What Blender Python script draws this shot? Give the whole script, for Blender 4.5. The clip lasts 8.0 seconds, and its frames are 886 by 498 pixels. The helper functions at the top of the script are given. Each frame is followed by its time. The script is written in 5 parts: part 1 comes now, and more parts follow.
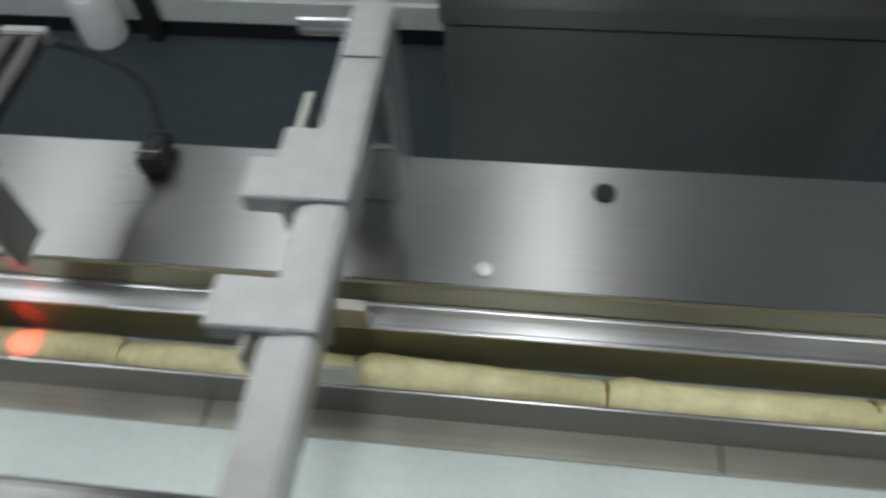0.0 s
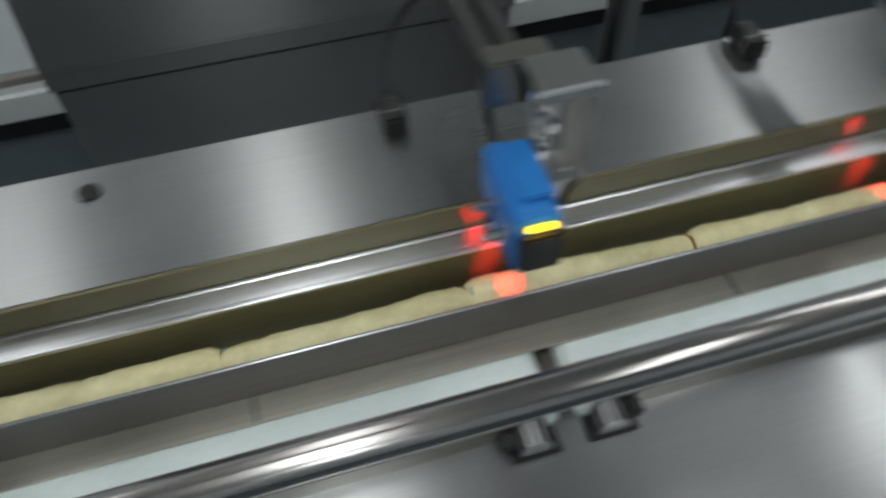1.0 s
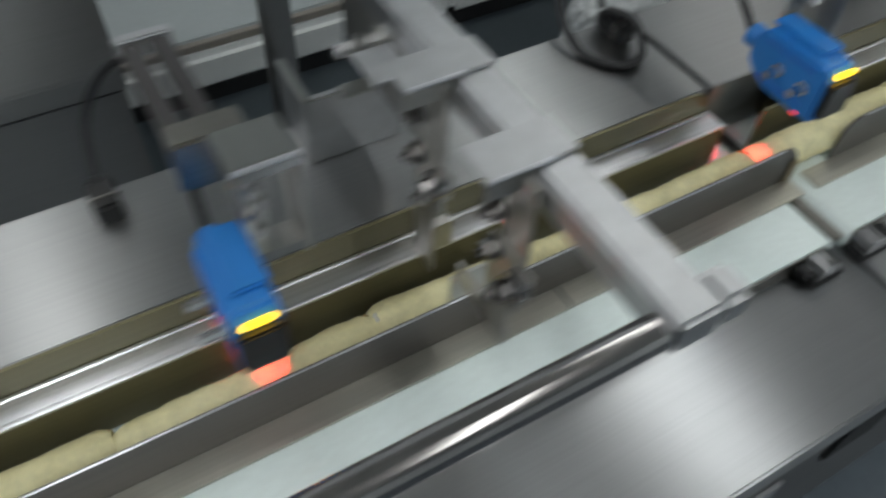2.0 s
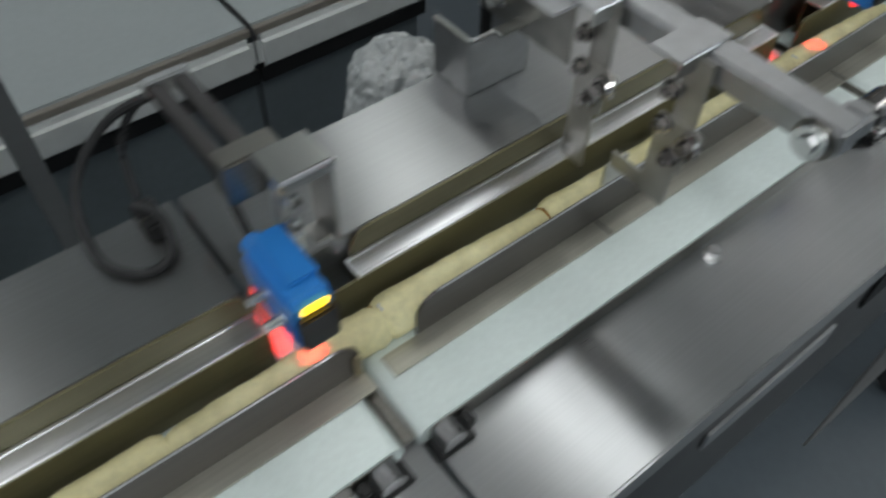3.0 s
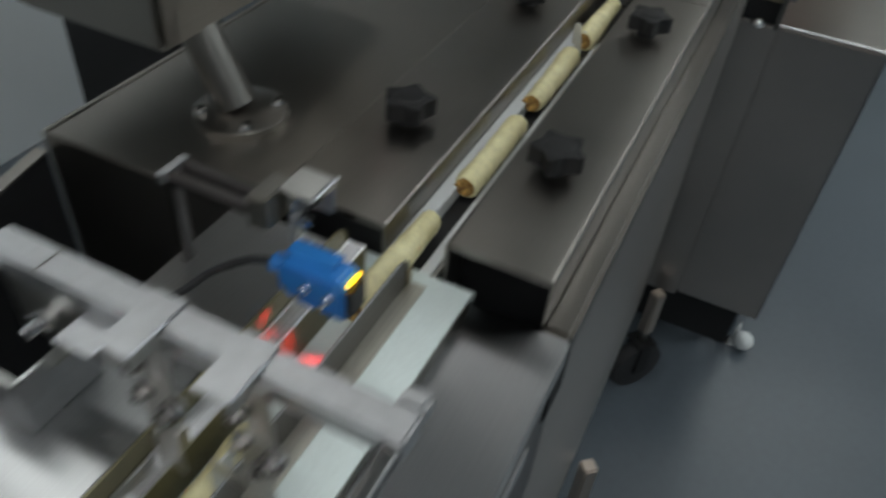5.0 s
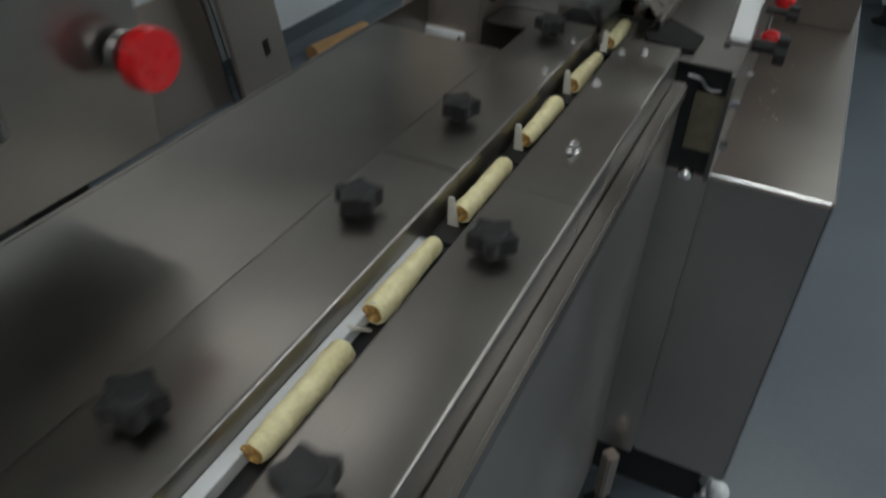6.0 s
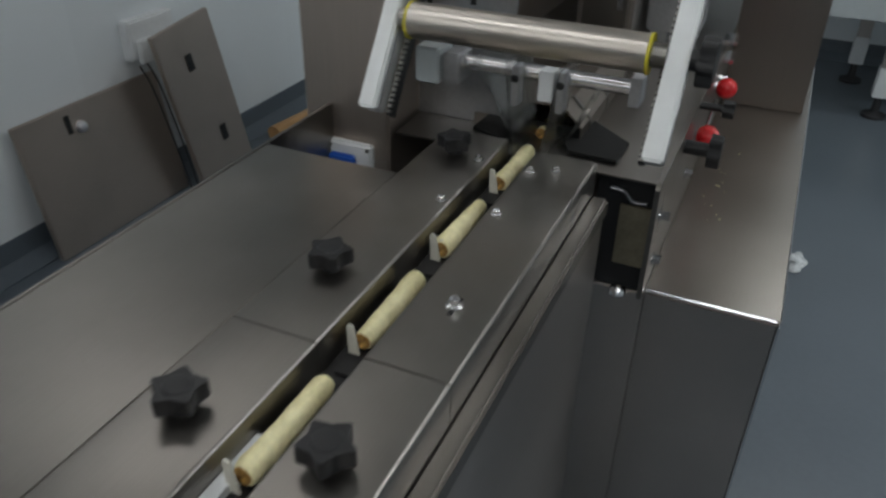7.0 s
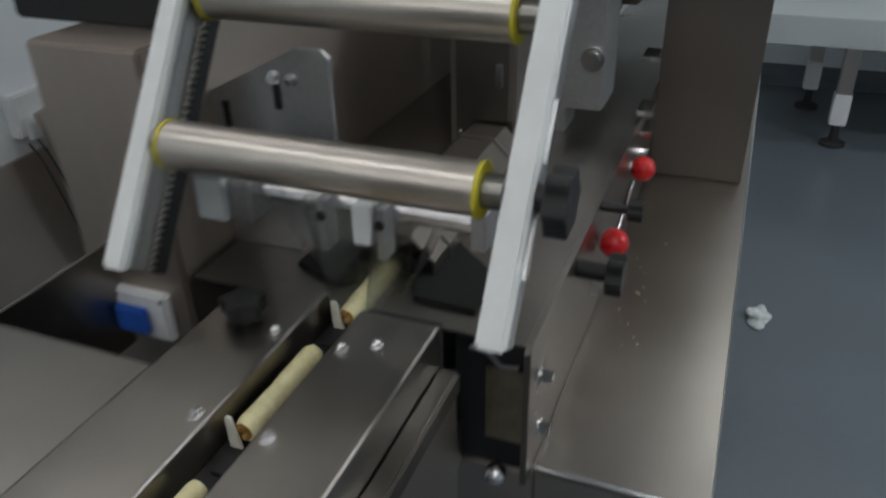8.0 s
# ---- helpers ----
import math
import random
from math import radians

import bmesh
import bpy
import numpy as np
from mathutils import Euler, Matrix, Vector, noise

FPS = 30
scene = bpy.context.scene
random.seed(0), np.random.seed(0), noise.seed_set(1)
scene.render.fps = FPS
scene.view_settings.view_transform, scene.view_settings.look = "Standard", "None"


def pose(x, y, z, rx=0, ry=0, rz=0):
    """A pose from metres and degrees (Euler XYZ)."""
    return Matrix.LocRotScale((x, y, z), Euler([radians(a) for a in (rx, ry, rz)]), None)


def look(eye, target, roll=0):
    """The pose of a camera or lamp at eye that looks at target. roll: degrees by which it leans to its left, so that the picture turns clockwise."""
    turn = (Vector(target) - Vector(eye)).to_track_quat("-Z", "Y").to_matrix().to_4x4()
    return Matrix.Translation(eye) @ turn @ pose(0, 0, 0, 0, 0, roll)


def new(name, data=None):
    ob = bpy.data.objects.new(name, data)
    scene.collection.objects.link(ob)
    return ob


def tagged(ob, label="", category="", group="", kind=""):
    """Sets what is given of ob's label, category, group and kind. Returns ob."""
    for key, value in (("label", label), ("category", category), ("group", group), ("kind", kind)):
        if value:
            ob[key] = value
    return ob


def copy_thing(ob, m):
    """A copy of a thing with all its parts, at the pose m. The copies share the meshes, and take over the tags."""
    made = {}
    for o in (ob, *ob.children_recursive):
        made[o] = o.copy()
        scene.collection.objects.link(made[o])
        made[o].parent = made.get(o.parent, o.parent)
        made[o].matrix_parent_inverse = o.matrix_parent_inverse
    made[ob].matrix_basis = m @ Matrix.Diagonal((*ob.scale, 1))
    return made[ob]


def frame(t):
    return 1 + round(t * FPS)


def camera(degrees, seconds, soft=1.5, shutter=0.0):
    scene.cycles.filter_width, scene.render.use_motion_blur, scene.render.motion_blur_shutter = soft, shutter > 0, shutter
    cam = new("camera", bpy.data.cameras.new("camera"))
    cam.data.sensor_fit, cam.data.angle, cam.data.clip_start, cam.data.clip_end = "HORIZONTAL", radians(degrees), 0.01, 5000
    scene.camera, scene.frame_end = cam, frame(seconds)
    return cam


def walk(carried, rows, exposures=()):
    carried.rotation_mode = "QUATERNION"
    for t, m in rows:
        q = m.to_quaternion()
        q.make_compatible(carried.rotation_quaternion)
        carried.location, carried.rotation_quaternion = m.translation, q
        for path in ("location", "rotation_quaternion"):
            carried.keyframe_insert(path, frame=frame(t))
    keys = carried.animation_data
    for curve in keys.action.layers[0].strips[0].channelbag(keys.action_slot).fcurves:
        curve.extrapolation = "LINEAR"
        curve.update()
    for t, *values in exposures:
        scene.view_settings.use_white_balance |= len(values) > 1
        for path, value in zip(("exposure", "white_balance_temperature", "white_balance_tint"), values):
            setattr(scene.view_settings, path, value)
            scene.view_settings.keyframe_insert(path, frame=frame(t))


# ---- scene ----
FOV = 59.79
cam = camera(FOV, 8.0, soft=2.4, shutter=0.55)
PATH = [
    (0, -0.1880, -0.0969, 0.2779, 35.03, 2.67, 6.53),
    (0.3, -0.1570, -0.0975, 0.2680, 35.98, 1.05, 0.10),
    (0.6, -0.1325, -0.1099, 0.2625, 37.06, -0.12, -7.03),
    (1, -0.0739, -0.1342, 0.2572, 38.17, 0.95, -16.19),
    (1.2, -0.0262, -0.1350, 0.2501, 38.66, 1.77, -18.98),
    (2.3, 0.2026, -0.1166, 0.2501, 40.02, -3.15, -33.24),
    (2.5, 0.2421, -0.1271, 0.2609, 40.36, -2.94, -34.79),
    (2.8, 0.3101, -0.1365, 0.2742, 39.90, -1.16, -36.65),
    (3, 0.3452, -0.1335, 0.2786, 39.67, -0.82, -38.08),
    (3.3, 0.3916, -0.1374, 0.2952, 40.28, -0.49, -41.45),
    (3.5, 0.4195, -0.1485, 0.3033, 41.69, -1.44, -44.82),
    (3.8, 0.4712, -0.1567, 0.3107, 42.70, -1.65, -50.00),
    (4, 0.5123, -0.1552, 0.3145, 43.71, -2.15, -52.68),
    (4.2, 0.5596, -0.1522, 0.3162, 45.06, -2.42, -55.68),
    (4.5, 0.6428, -0.1361, 0.3184, 46.77, -3.15, -59.55),
    (4.8, 0.6900, -0.1262, 0.3219, 47.45, -3.39, -61.43),
    (5.1, 0.7580, -0.1287, 0.3268, 48.01, -4.52, -64.55),
    (5.2, 0.7758, -0.1316, 0.3310, 48.06, -4.58, -64.73),
    (6.3, 1.0282, -0.2040, 0.3711, 56.48, -1.77, -64.30),
    (6.5, 1.0562, -0.2158, 0.3822, 57.66, -1.66, -64.69),
    (6.7, 1.0816, -0.2201, 0.3809, 58.48, -1.64, -64.73),
    (7, 1.1258, -0.2210, 0.3790, 58.12, -1.00, -65.63),
    (7.5, 1.2758, -0.2378, 0.3717, 59.18, -0.62, -67.89),
    (8, 1.4317, -0.2565, 0.3731, 60.28, 1.17, -68.66),
]
EXPOSURES = [(0, -0.1, 6500, 10), (5.2, -0.1, 6500, 10), (6.3, 0.1, 6500, 12), (8.0, 0.1, 6500, 14)]
BEAM_POWER = 0.5
walk(cam, [(t, pose(*p)) for t, *p in PATH], exposures=EXPOSURES)

# ---- world and light ----
world = bpy.data.worlds.new("world")
scene.world = world
world.use_nodes = True
world.node_tree.nodes["Background"].inputs["Color"].default_value = (0.55, 0.6, 0.65, 1)
world.node_tree.nodes["Background"].inputs["Strength"].default_value = 0.02

FLOOR = -0.98
CEIL = 1.62


def tube_light(x, y, power, length=1.3, width=0.14):
    lamp = bpy.data.lights.new("tube_lamp", "AREA")
    lamp.shape, lamp.size, lamp.size_y = "RECTANGLE", width, length
    lamp.energy, lamp.color = power, (0.91, 1.0, 0.99)
    ob = new("tube_lamp", lamp)
    ob.matrix_basis = pose(x, y, CEIL - 0.075)
    return ob


LIGHTS = [(-1.55, 1.05, 1.8, 1.3), (-0.85, 1.0, 1.2, 1.3), (-0.12, 0.95, 1.0, 1.4), (1.29, 0.72, 2.4, 1.5), (2.4, 1.15, 0.4, 1.3), (-1.4, -0.75, 6, 1.3), (-0.15, -0.75, 4.5, 1.3),
          (0.70, -0.75, 2.0, 1.3), (2.8, -0.75, 3.2, 1.3), (4.2, -0.75, 8.5, 1.3), (-0.15, -2.5, 5, 1.3), (3.2, -2.5, 25, 1.3)]
for lx, ly, power, length in LIGHTS:
    tube_light(lx, ly, power, length)

# ---- materials ----


def material(name, color, rough=0.5, metal=0.0, grain=30.0, stretch=(1, 1, 1), vary=0.15, bump=0.05, rough_vary=0.1, stain=0.1,
             stain_scale=4.0, coat=0.0, aniso=0.0, second=None):
    m = bpy.data.materials.new(name)
    m.use_nodes = True
    nt = m.node_tree
    n, link = nt.nodes, nt.links.new
    b = n["Principled BSDF"]
    b.inputs["Metallic"].default_value = metal
    b.inputs["Coat Weight"].default_value = coat
    if aniso:
        b.inputs["Anisotropic"].default_value = aniso
        across = n.new("ShaderNodeTangent")
        across.direction_type, across.axis = "RADIAL", "X"
        link(across.outputs["Tangent"], b.inputs["Tangent"])
    tc = n.new("ShaderNodeTexCoord")
    mp = n.new("ShaderNodeMapping")
    mp.inputs["Scale"].default_value = stretch
    link(tc.outputs["Object"], mp.inputs["Vector"])
    fine = n.new("ShaderNodeTexNoise")
    fine.inputs["Scale"].default_value = grain
    fine.inputs["Detail"].default_value = 5
    link(mp.outputs["Vector"], fine.inputs["Vector"])
    big = n.new("ShaderNodeTexNoise")
    big.inputs["Scale"].default_value = stain_scale
    big.inputs["Detail"].default_value = 6
    link(tc.outputs["Object"], big.inputs["Vector"])

    def rng(src, lo, hi):
        r = n.new("ShaderNodeMapRange")
        r.inputs["From Min"].default_value, r.inputs["From Max"].default_value = 0.25, 0.75
        r.inputs["To Min"].default_value, r.inputs["To Max"].default_value = lo, hi
        link(src, r.inputs["Value"])
        return r.outputs["Result"]

    mul = n.new("ShaderNodeMath")
    mul.operation = "MULTIPLY"
    link(rng(fine.outputs["Fac"], 1 - vary, 1 + vary), mul.inputs[0])
    link(rng(big.outputs["Fac"], 1 - stain, 1 + stain), mul.inputs[1])
    info = n.new("ShaderNodeObjectInfo")
    r2 = n.new("ShaderNodeMapRange")
    r2.inputs["To Min"].default_value, r2.inputs["To Max"].default_value = 0.95, 1.05
    link(info.outputs["Random"], r2.inputs["Value"])
    mul2 = n.new("ShaderNodeMath")
    mul2.operation = "MULTIPLY"
    link(mul.outputs[0], mul2.inputs[0])
    link(r2.outputs["Result"], mul2.inputs[1])
    vm = n.new("ShaderNodeVectorMath")
    vm.operation = "SCALE"
    if second:
        mix = n.new("ShaderNodeMix")
        mix.data_type = "RGBA"
        mix.inputs["A"].default_value = (*color, 1)
        mix.inputs["B"].default_value = (*second, 1)
        link(rng(big.outputs["Fac"], 0, 1), mix.inputs["Factor"])
        link(mix.outputs["Result"], vm.inputs[0])
    else:
        vm.inputs[0].default_value = color
    link(mul2.outputs[0], vm.inputs["Scale"])
    link(vm.outputs["Vector"], b.inputs["Base Color"])
    rs = n.new("ShaderNodeMath")
    rs.operation = "ADD"
    link(rng(big.outputs["Fac"], rough - rough_vary * 0.6, rough + rough_vary * 0.6), rs.inputs[0])
    fine_share = 0.08 if metal else 0.5
    link(rng(fine.outputs["Fac"], -rough_vary * fine_share, rough_vary * fine_share), rs.inputs[1])
    link(rs.outputs[0], b.inputs["Roughness"])
    if bump:
        bp = n.new("ShaderNodeBump")
        bp.inputs["Strength"].default_value = bump
        bp.inputs["Distance"].default_value = 0.001
        link(fine.outputs["Fac"], bp.inputs["Height"])
        link(bp.outputs["Normal"], b.inputs["Normal"])
    return m


def glow(name, color, strength):
    m = bpy.data.materials.new(name)
    m.use_nodes = True
    b = m.node_tree.nodes["Principled BSDF"]
    b.inputs["Base Color"].default_value = (*color, 1)
    b.inputs["Emission Color"].default_value = (*color, 1)
    b.inputs["Emission Strength"].default_value = strength
    return m


def clear(name, color, rough, ior=1.49):
    m = bpy.data.materials.new(name)
    m.use_nodes = True
    b = m.node_tree.nodes["Principled BSDF"]
    b.inputs["Base Color"].default_value = (*color, 1)
    b.inputs["Roughness"].default_value = rough
    b.inputs["IOR"].default_value = ior
    b.inputs["Transmission Weight"].default_value = 1.0
    return m


STEEL = material("brushed_steel", (0.41, 0.415, 0.425), 0.30, 1, 700, (0.02, 1, 1), 0.04, 0.0, 0.05, 0.12, 9, aniso=0.85)
STEEL_Y = material("cross_brushed_steel", (0.40, 0.405, 0.39), 0.30, 1, 700, (1, 0.02, 1), 0.05, 0.004, 0.06, 0.06, 8, aniso=0.75)
CAB_STEEL = material("streaked_cabinet_steel", (0.27, 0.270, 0.275), 0.36, 1, 700, (0.02, 1, 1), 0.04, 0.0, 0.05, 0.08, 5, aniso=0.95)
SHEET_STEEL = material("dull_cover_sheet", (0.325, 0.328, 0.330), 0.30, 1, 700, (0.02, 1, 1), 0.04, 0.0, 0.06, 0.12, 10, aniso=0.82)
DARK_STEEL = material("dull_guide_steel", (0.27, 0.26, 0.24), 0.32, 1, 500, (0.02, 1, 1), 0.08, 0.004, 0.06, 0.08, 10)
STEEL_WARM = material("satin_cover_steel", (0.252, 0.235, 0.217), 0.33, 1, 900, (0.02, 1, 1), 0.03, 0.0, 0.13, 0.18, 5)
SHELF_STEEL = material("brownish_shelf_steel", (0.31, 0.285, 0.262), 0.34, 1, 900, (0.02, 1, 1), 0.03, 0.0, 0.10, 0.14, 5)
STEEL_WALL = material("cabinet_steel", (0.45, 0.415, 0.385), 0.31, 1, 700, (1, 1, 0.02), 0.05, 0.004, 0.06, 0.08, 4)
BROWN_STEEL = material("brownish_panel_steel", (0.52, 0.455, 0.405), 0.50, 1, 700, (1, 1, 0.02), 0.05, 0.004, 0.06, 0.12, 3)
# On the front guide, the dark base stands in for dark surroundings mirrored there.
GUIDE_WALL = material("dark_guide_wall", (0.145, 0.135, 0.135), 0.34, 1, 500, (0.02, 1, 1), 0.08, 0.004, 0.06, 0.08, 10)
ROD = material("ground_rod_steel", (0.38, 0.36, 0.355), 0.15, 1, 500, (0.02, 1, 1), 0.05, 0.003, 0.05, 0.06, 12)
ROLLER = material("worn_roller_steel", (0.56, 0.52, 0.47), 0.36, 1, 500, (1, 0.03, 1), 0.08, 0.004, 0.08, 0.10, 14)
# Olive base colour holds the rolls' reflection in plain stainless walls.
OLIVE_MIRROR = material("olive_reflection_steel", (0.165, 0.148, 0.082), 0.38, 0.4, 400, (0.02, 1, 1), 0.10, 0.004, 0.06, 0.10, 12)
COVER_BROWN = material("dark_brown_cover", (0.21, 0.185, 0.165), 0.42, 1, 700, (1, 1, 0.02), 0.05, 0.003, 0.08, 0.12, 4)
CHROME = material("chrome", (0.70, 0.70, 0.71), 0.16, 1, 40, (1, 1, 1), 0.03, 0.0, 0.05, 0.03, 20)
# Bright base colour holds the ceiling's reflection on the upward ledge.
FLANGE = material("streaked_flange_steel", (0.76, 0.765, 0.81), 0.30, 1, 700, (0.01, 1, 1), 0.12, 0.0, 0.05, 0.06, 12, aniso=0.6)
# Near-black colour standing in for the shade inside openings.
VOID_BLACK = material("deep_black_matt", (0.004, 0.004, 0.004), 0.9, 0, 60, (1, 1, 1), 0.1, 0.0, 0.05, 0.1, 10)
# Lightened base makes up for the dim floor reflection on upright faces.
APRON = material("satin_apron_steel", (0.46, 0.425, 0.40), 0.36, 1, 700, (0.02, 1, 1), 0.04, 0.0, 0.08, 0.12, 4)
# Paler base for the same steel where it faces up to the light.
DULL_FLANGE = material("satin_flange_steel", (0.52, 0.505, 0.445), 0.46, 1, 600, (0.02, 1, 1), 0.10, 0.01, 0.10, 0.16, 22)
MOTTLED = material("mottled_bracket_steel", (0.50, 0.49, 0.47), 0.38, 1, 120, (1, 1, 1), 0.10, 0.02, 0.14, 0.22, 45)
BRASS_STEEL = material("yellowed_tab_steel", (0.36, 0.31, 0.22), 0.40, 1, 200, (1, 1, 1), 0.1, 0.02, 0.1, 0.15, 60)
ALU = material("matt_aluminium", (0.53, 0.535, 0.55), 0.42, 1, 150, (1, 1, 1), 0.08, 0.05, 0.1, 0.06, 10)
BELT = material("white_belt", (0.78, 0.86, 0.85), 0.55, 0, 400, (1, 1, 1), 0.05, 0.15, 0.08, 0.05, 14)
WHITE = material("white_plastic", (0.74, 0.76, 0.77), 0.42, 0, 60, (1, 1, 1), 0.03, 0.02, 0.05, 0.04, 15)
WHITE_PAINT = material("white_paint", (0.78, 0.80, 0.80), 0.38, 0, 60, (1, 1, 1), 0.03, 0.04, 0.06, 0.05, 12)
FIN = material("yellowed_plastic", (0.62, 0.60, 0.52), 0.45, 0, 60, (1, 1, 1), 0.05, 0.02, 0.05, 0.06, 60)
BLACK = material("black_plastic", (0.012, 0.012, 0.013), 0.46, 0, 80, (1, 1, 1), 0.2, 0.06, 0.1, 0.15, 20)
BLACK_PAINT = material("black_powder_coat", (0.008, 0.008, 0.009), 0.65, 0, 300, (1, 1, 1), 0.2, 0.12, 0.1, 0.2, 8)
RUBBER = material("black_rubber", (0.02, 0.02, 0.022), 0.65, 0, 120, (1, 1, 1), 0.2, 0.1, 0.1, 0.2, 20)
BLUE = material("blue_plastic", (0.022, 0.20, 0.60), 0.36, 0, 60, (1, 1, 1), 0.05, 0.03, 0.06, 0.06, 40)
BLUE_SWITCH = material("bright_blue_plastic", (0.03, 0.13, 0.55), 0.35, 0, 60, (1, 1, 1), 0.05, 0.02, 0.05, 0.05, 40)
RED = material("red_plastic", (0.62, 0.012, 0.016), 0.28, 0, 60, (1, 1, 1), 0.05, 0.02, 0.05, 0.05, 40)
GREEN = material("green_plastic", (0.02, 0.35, 0.16), 0.3, 0, 60, (1, 1, 1), 0.05, 0.02, 0.05, 0.05, 40)
YELLOW = material("yellow_collar", (0.60, 0.52, 0.03), 0.45, 0, 60, (1, 1, 1), 0.05, 0.02, 0.05, 0.05, 40)
FLOOR_MAT = material("epoxy_floor", (0.098, 0.117, 0.137), 0.36, 0, 60, (1, 1, 1), 0.05, 0.01, 0.10, 0.14, 1.6)
# Tone of the lit floor, for the panels added under the benches.
SLATE = material("slate_floor_tone", (0.150, 0.178, 0.200), 0.45, 0, 60, (1, 1, 1), 0.06, 0.04, 0.1, 0.1, 3)
COVE = material("cove_paint", (0.085, 0.105, 0.125), 0.4, 0, 60, (1, 1, 1), 0.06, 0.05, 0.1, 0.1, 3)
WALL = material("wall_panel_paint", (0.78, 0.825, 0.85), 0.45, 0, 200, (1, 1, 1), 0.02, 0.04, 0.08, 0.04, 1.2)
CEILING = material("ceiling_panel", (0.70, 0.695, 0.68), 0.6, 0, 50, (1, 1, 1), 0.04, 0.03, 0.05, 0.05, 2)
LAMINATE = material("pale_laminate", (0.40, 0.435, 0.445), 0.40, 0, 80, (1, 1, 1), 0.03, 0.03, 0.08, 0.05, 2.5)
TRIM_BROWN = material("grey_brown_trim", (0.26, 0.235, 0.21), 0.5, 0, 60, (0.1, 1, 1), 0.08, 0.04, 0.08, 0.1, 5)
PASTRY = material("pastry", (0.74, 0.665, 0.36), 0.55, 0, 260, (1, 1, 1), 0.09, 0.4, 0.1, 0.10, 60, second=(0.82, 0.76, 0.47))
FILLING = material("browned_filling", (0.30, 0.13, 0.035), 0.6, 0, 300, (1, 1, 1), 0.4, 0.4, 0.1, 0.4, 160, second=(0.52, 0.33, 0.10))
WOOD = material("pale_wood", (0.42, 0.24, 0.10), 0.5, 0, 60, (0.2, 1, 1), 0.15, 0.06, 0.08, 0.2, 6)
LED_LENS = glow("yellow_signal_lens", (1.0, 0.62, 0.02), 3.0)
RED_LENS = glow("red_beam_lens", (1.0, 0.03, 0.03), 2.0)
TUBE_GLOW = glow("lamp_diffuser", (1.0, 0.98, 0.95), 2.6)
ACRYLIC = clear("clear_acrylic", (0.86, 0.87, 0.86), 0.22, 1.25)
FILM = material("crumpled_film", (0.52, 0.54, 0.55), 0.25, 0, 90, (1, 1, 1), 0.15, 0.3, 0.1, 0.1, 30)
SCREEN = material("dark_screen", (0.01, 0.011, 0.014), 0.12, 0, 60, (1, 1, 1), 0.02, 0.0, 0.02, 0.02, 5)

# ---- mesh helpers ----
BASE = {}


def thing(name, at=(0, 0, 0), label="", category="", group="", kind=""):
    ob = new(name)
    ob.empty_display_size = 0.02
    ob.location = at
    BASE[ob] = Vector(at)
    return tagged(ob, label, category, group, kind)


def finish(name, bm, mat, base, smooth=False):
    bmesh.ops.recalc_face_normals(bm, faces=bm.faces)
    if base.length:
        bmesh.ops.translate(bm, verts=bm.verts, vec=-base)
    me = bpy.data.meshes.new(name)
    bm.to_mesh(me)
    bm.free()
    me.materials.append(mat)
    if smooth:
        for p in me.polygons:
            p.use_smooth = True
        me.set_sharp_from_angle(angle=radians(35))
    return me


def part(name, bm, mat, parent, label="", smooth=False):
    """Links a mesh given in the scene's metres under a thing or under a part of it."""
    base = BASE[parent]
    ob = new(name, finish(name, bm, mat, base, smooth))
    ob.parent = parent
    BASE[ob] = base
    return tagged(ob, label)


def solo(name, bm, mat, label="", category="", group="", kind="", smooth=False):
    ob = new(name, finish(name, bm, mat, Vector(), smooth))
    BASE[ob] = Vector()
    return tagged(ob, label, category, group, kind)


def box(bm, x0, x1, y0, y1, z0, z1, bevel=0.0):
    r = bmesh.ops.create_cube(bm, size=1.0)
    vs = r["verts"]
    bmesh.ops.transform(bm, matrix=Matrix.LocRotScale(((x0 + x1) / 2, (y0 + y1) / 2, (z0 + z1) / 2), None, (abs(x1 - x0), abs(y1 - y0), abs(z1 - z0))), verts=vs)
    if bevel:
        es = list({e for v in vs for e in v.link_edges})
        bmesh.ops.bevel(bm, geom=es, offset=bevel, segments=2, affect="EDGES", clamp_overlap=True)
    return bm


def boxes(*items, bevel=0.0):
    bm = bmesh.new()
    for it in items:
        box(bm, *it, bevel=bevel)
    return bm


def rod(bm, a, b, r, seg=16, r2=None):
    a, b = Vector(a), Vector(b)
    d = b - a
    m = Matrix.Translation((a + b) / 2) @ d.to_track_quat("Z", "Y").to_matrix().to_4x4()
    bmesh.ops.create_cone(bm, cap_ends=True, segments=seg, radius1=r, radius2=r if r2 is None else r2, depth=d.length, matrix=m)
    return bm


def rods(*items, seg=16):
    bm = bmesh.new()
    for a, b, r in items:
        rod(bm, a, b, r, seg)
    return bm


def prism(bm, outline, axis, lo, hi, bevel=0.0):
    """An outline in the plane across an axis, drawn out along it."""
    def at(p, q, s):
        return {"x": (s, p, q), "y": (p, s, q), "z": (p, q, s)}[axis]
    v0 = [bm.verts.new(at(p, q, lo)) for p, q in outline]
    v1 = [bm.verts.new(at(p, q, hi)) for p, q in outline]
    n = len(outline)
    faces = [bm.faces.new(v0), bm.faces.new(v1[::-1])]
    for i in range(n):
        faces.append(bm.faces.new((v0[i], v0[(i + 1) % n], v1[(i + 1) % n], v1[i])))
    if bevel:
        bmesh.ops.bevel(bm, geom=list({e for f in faces for e in f.edges}), offset=bevel, segments=2, affect="EDGES", clamp_overlap=True)
    return bm


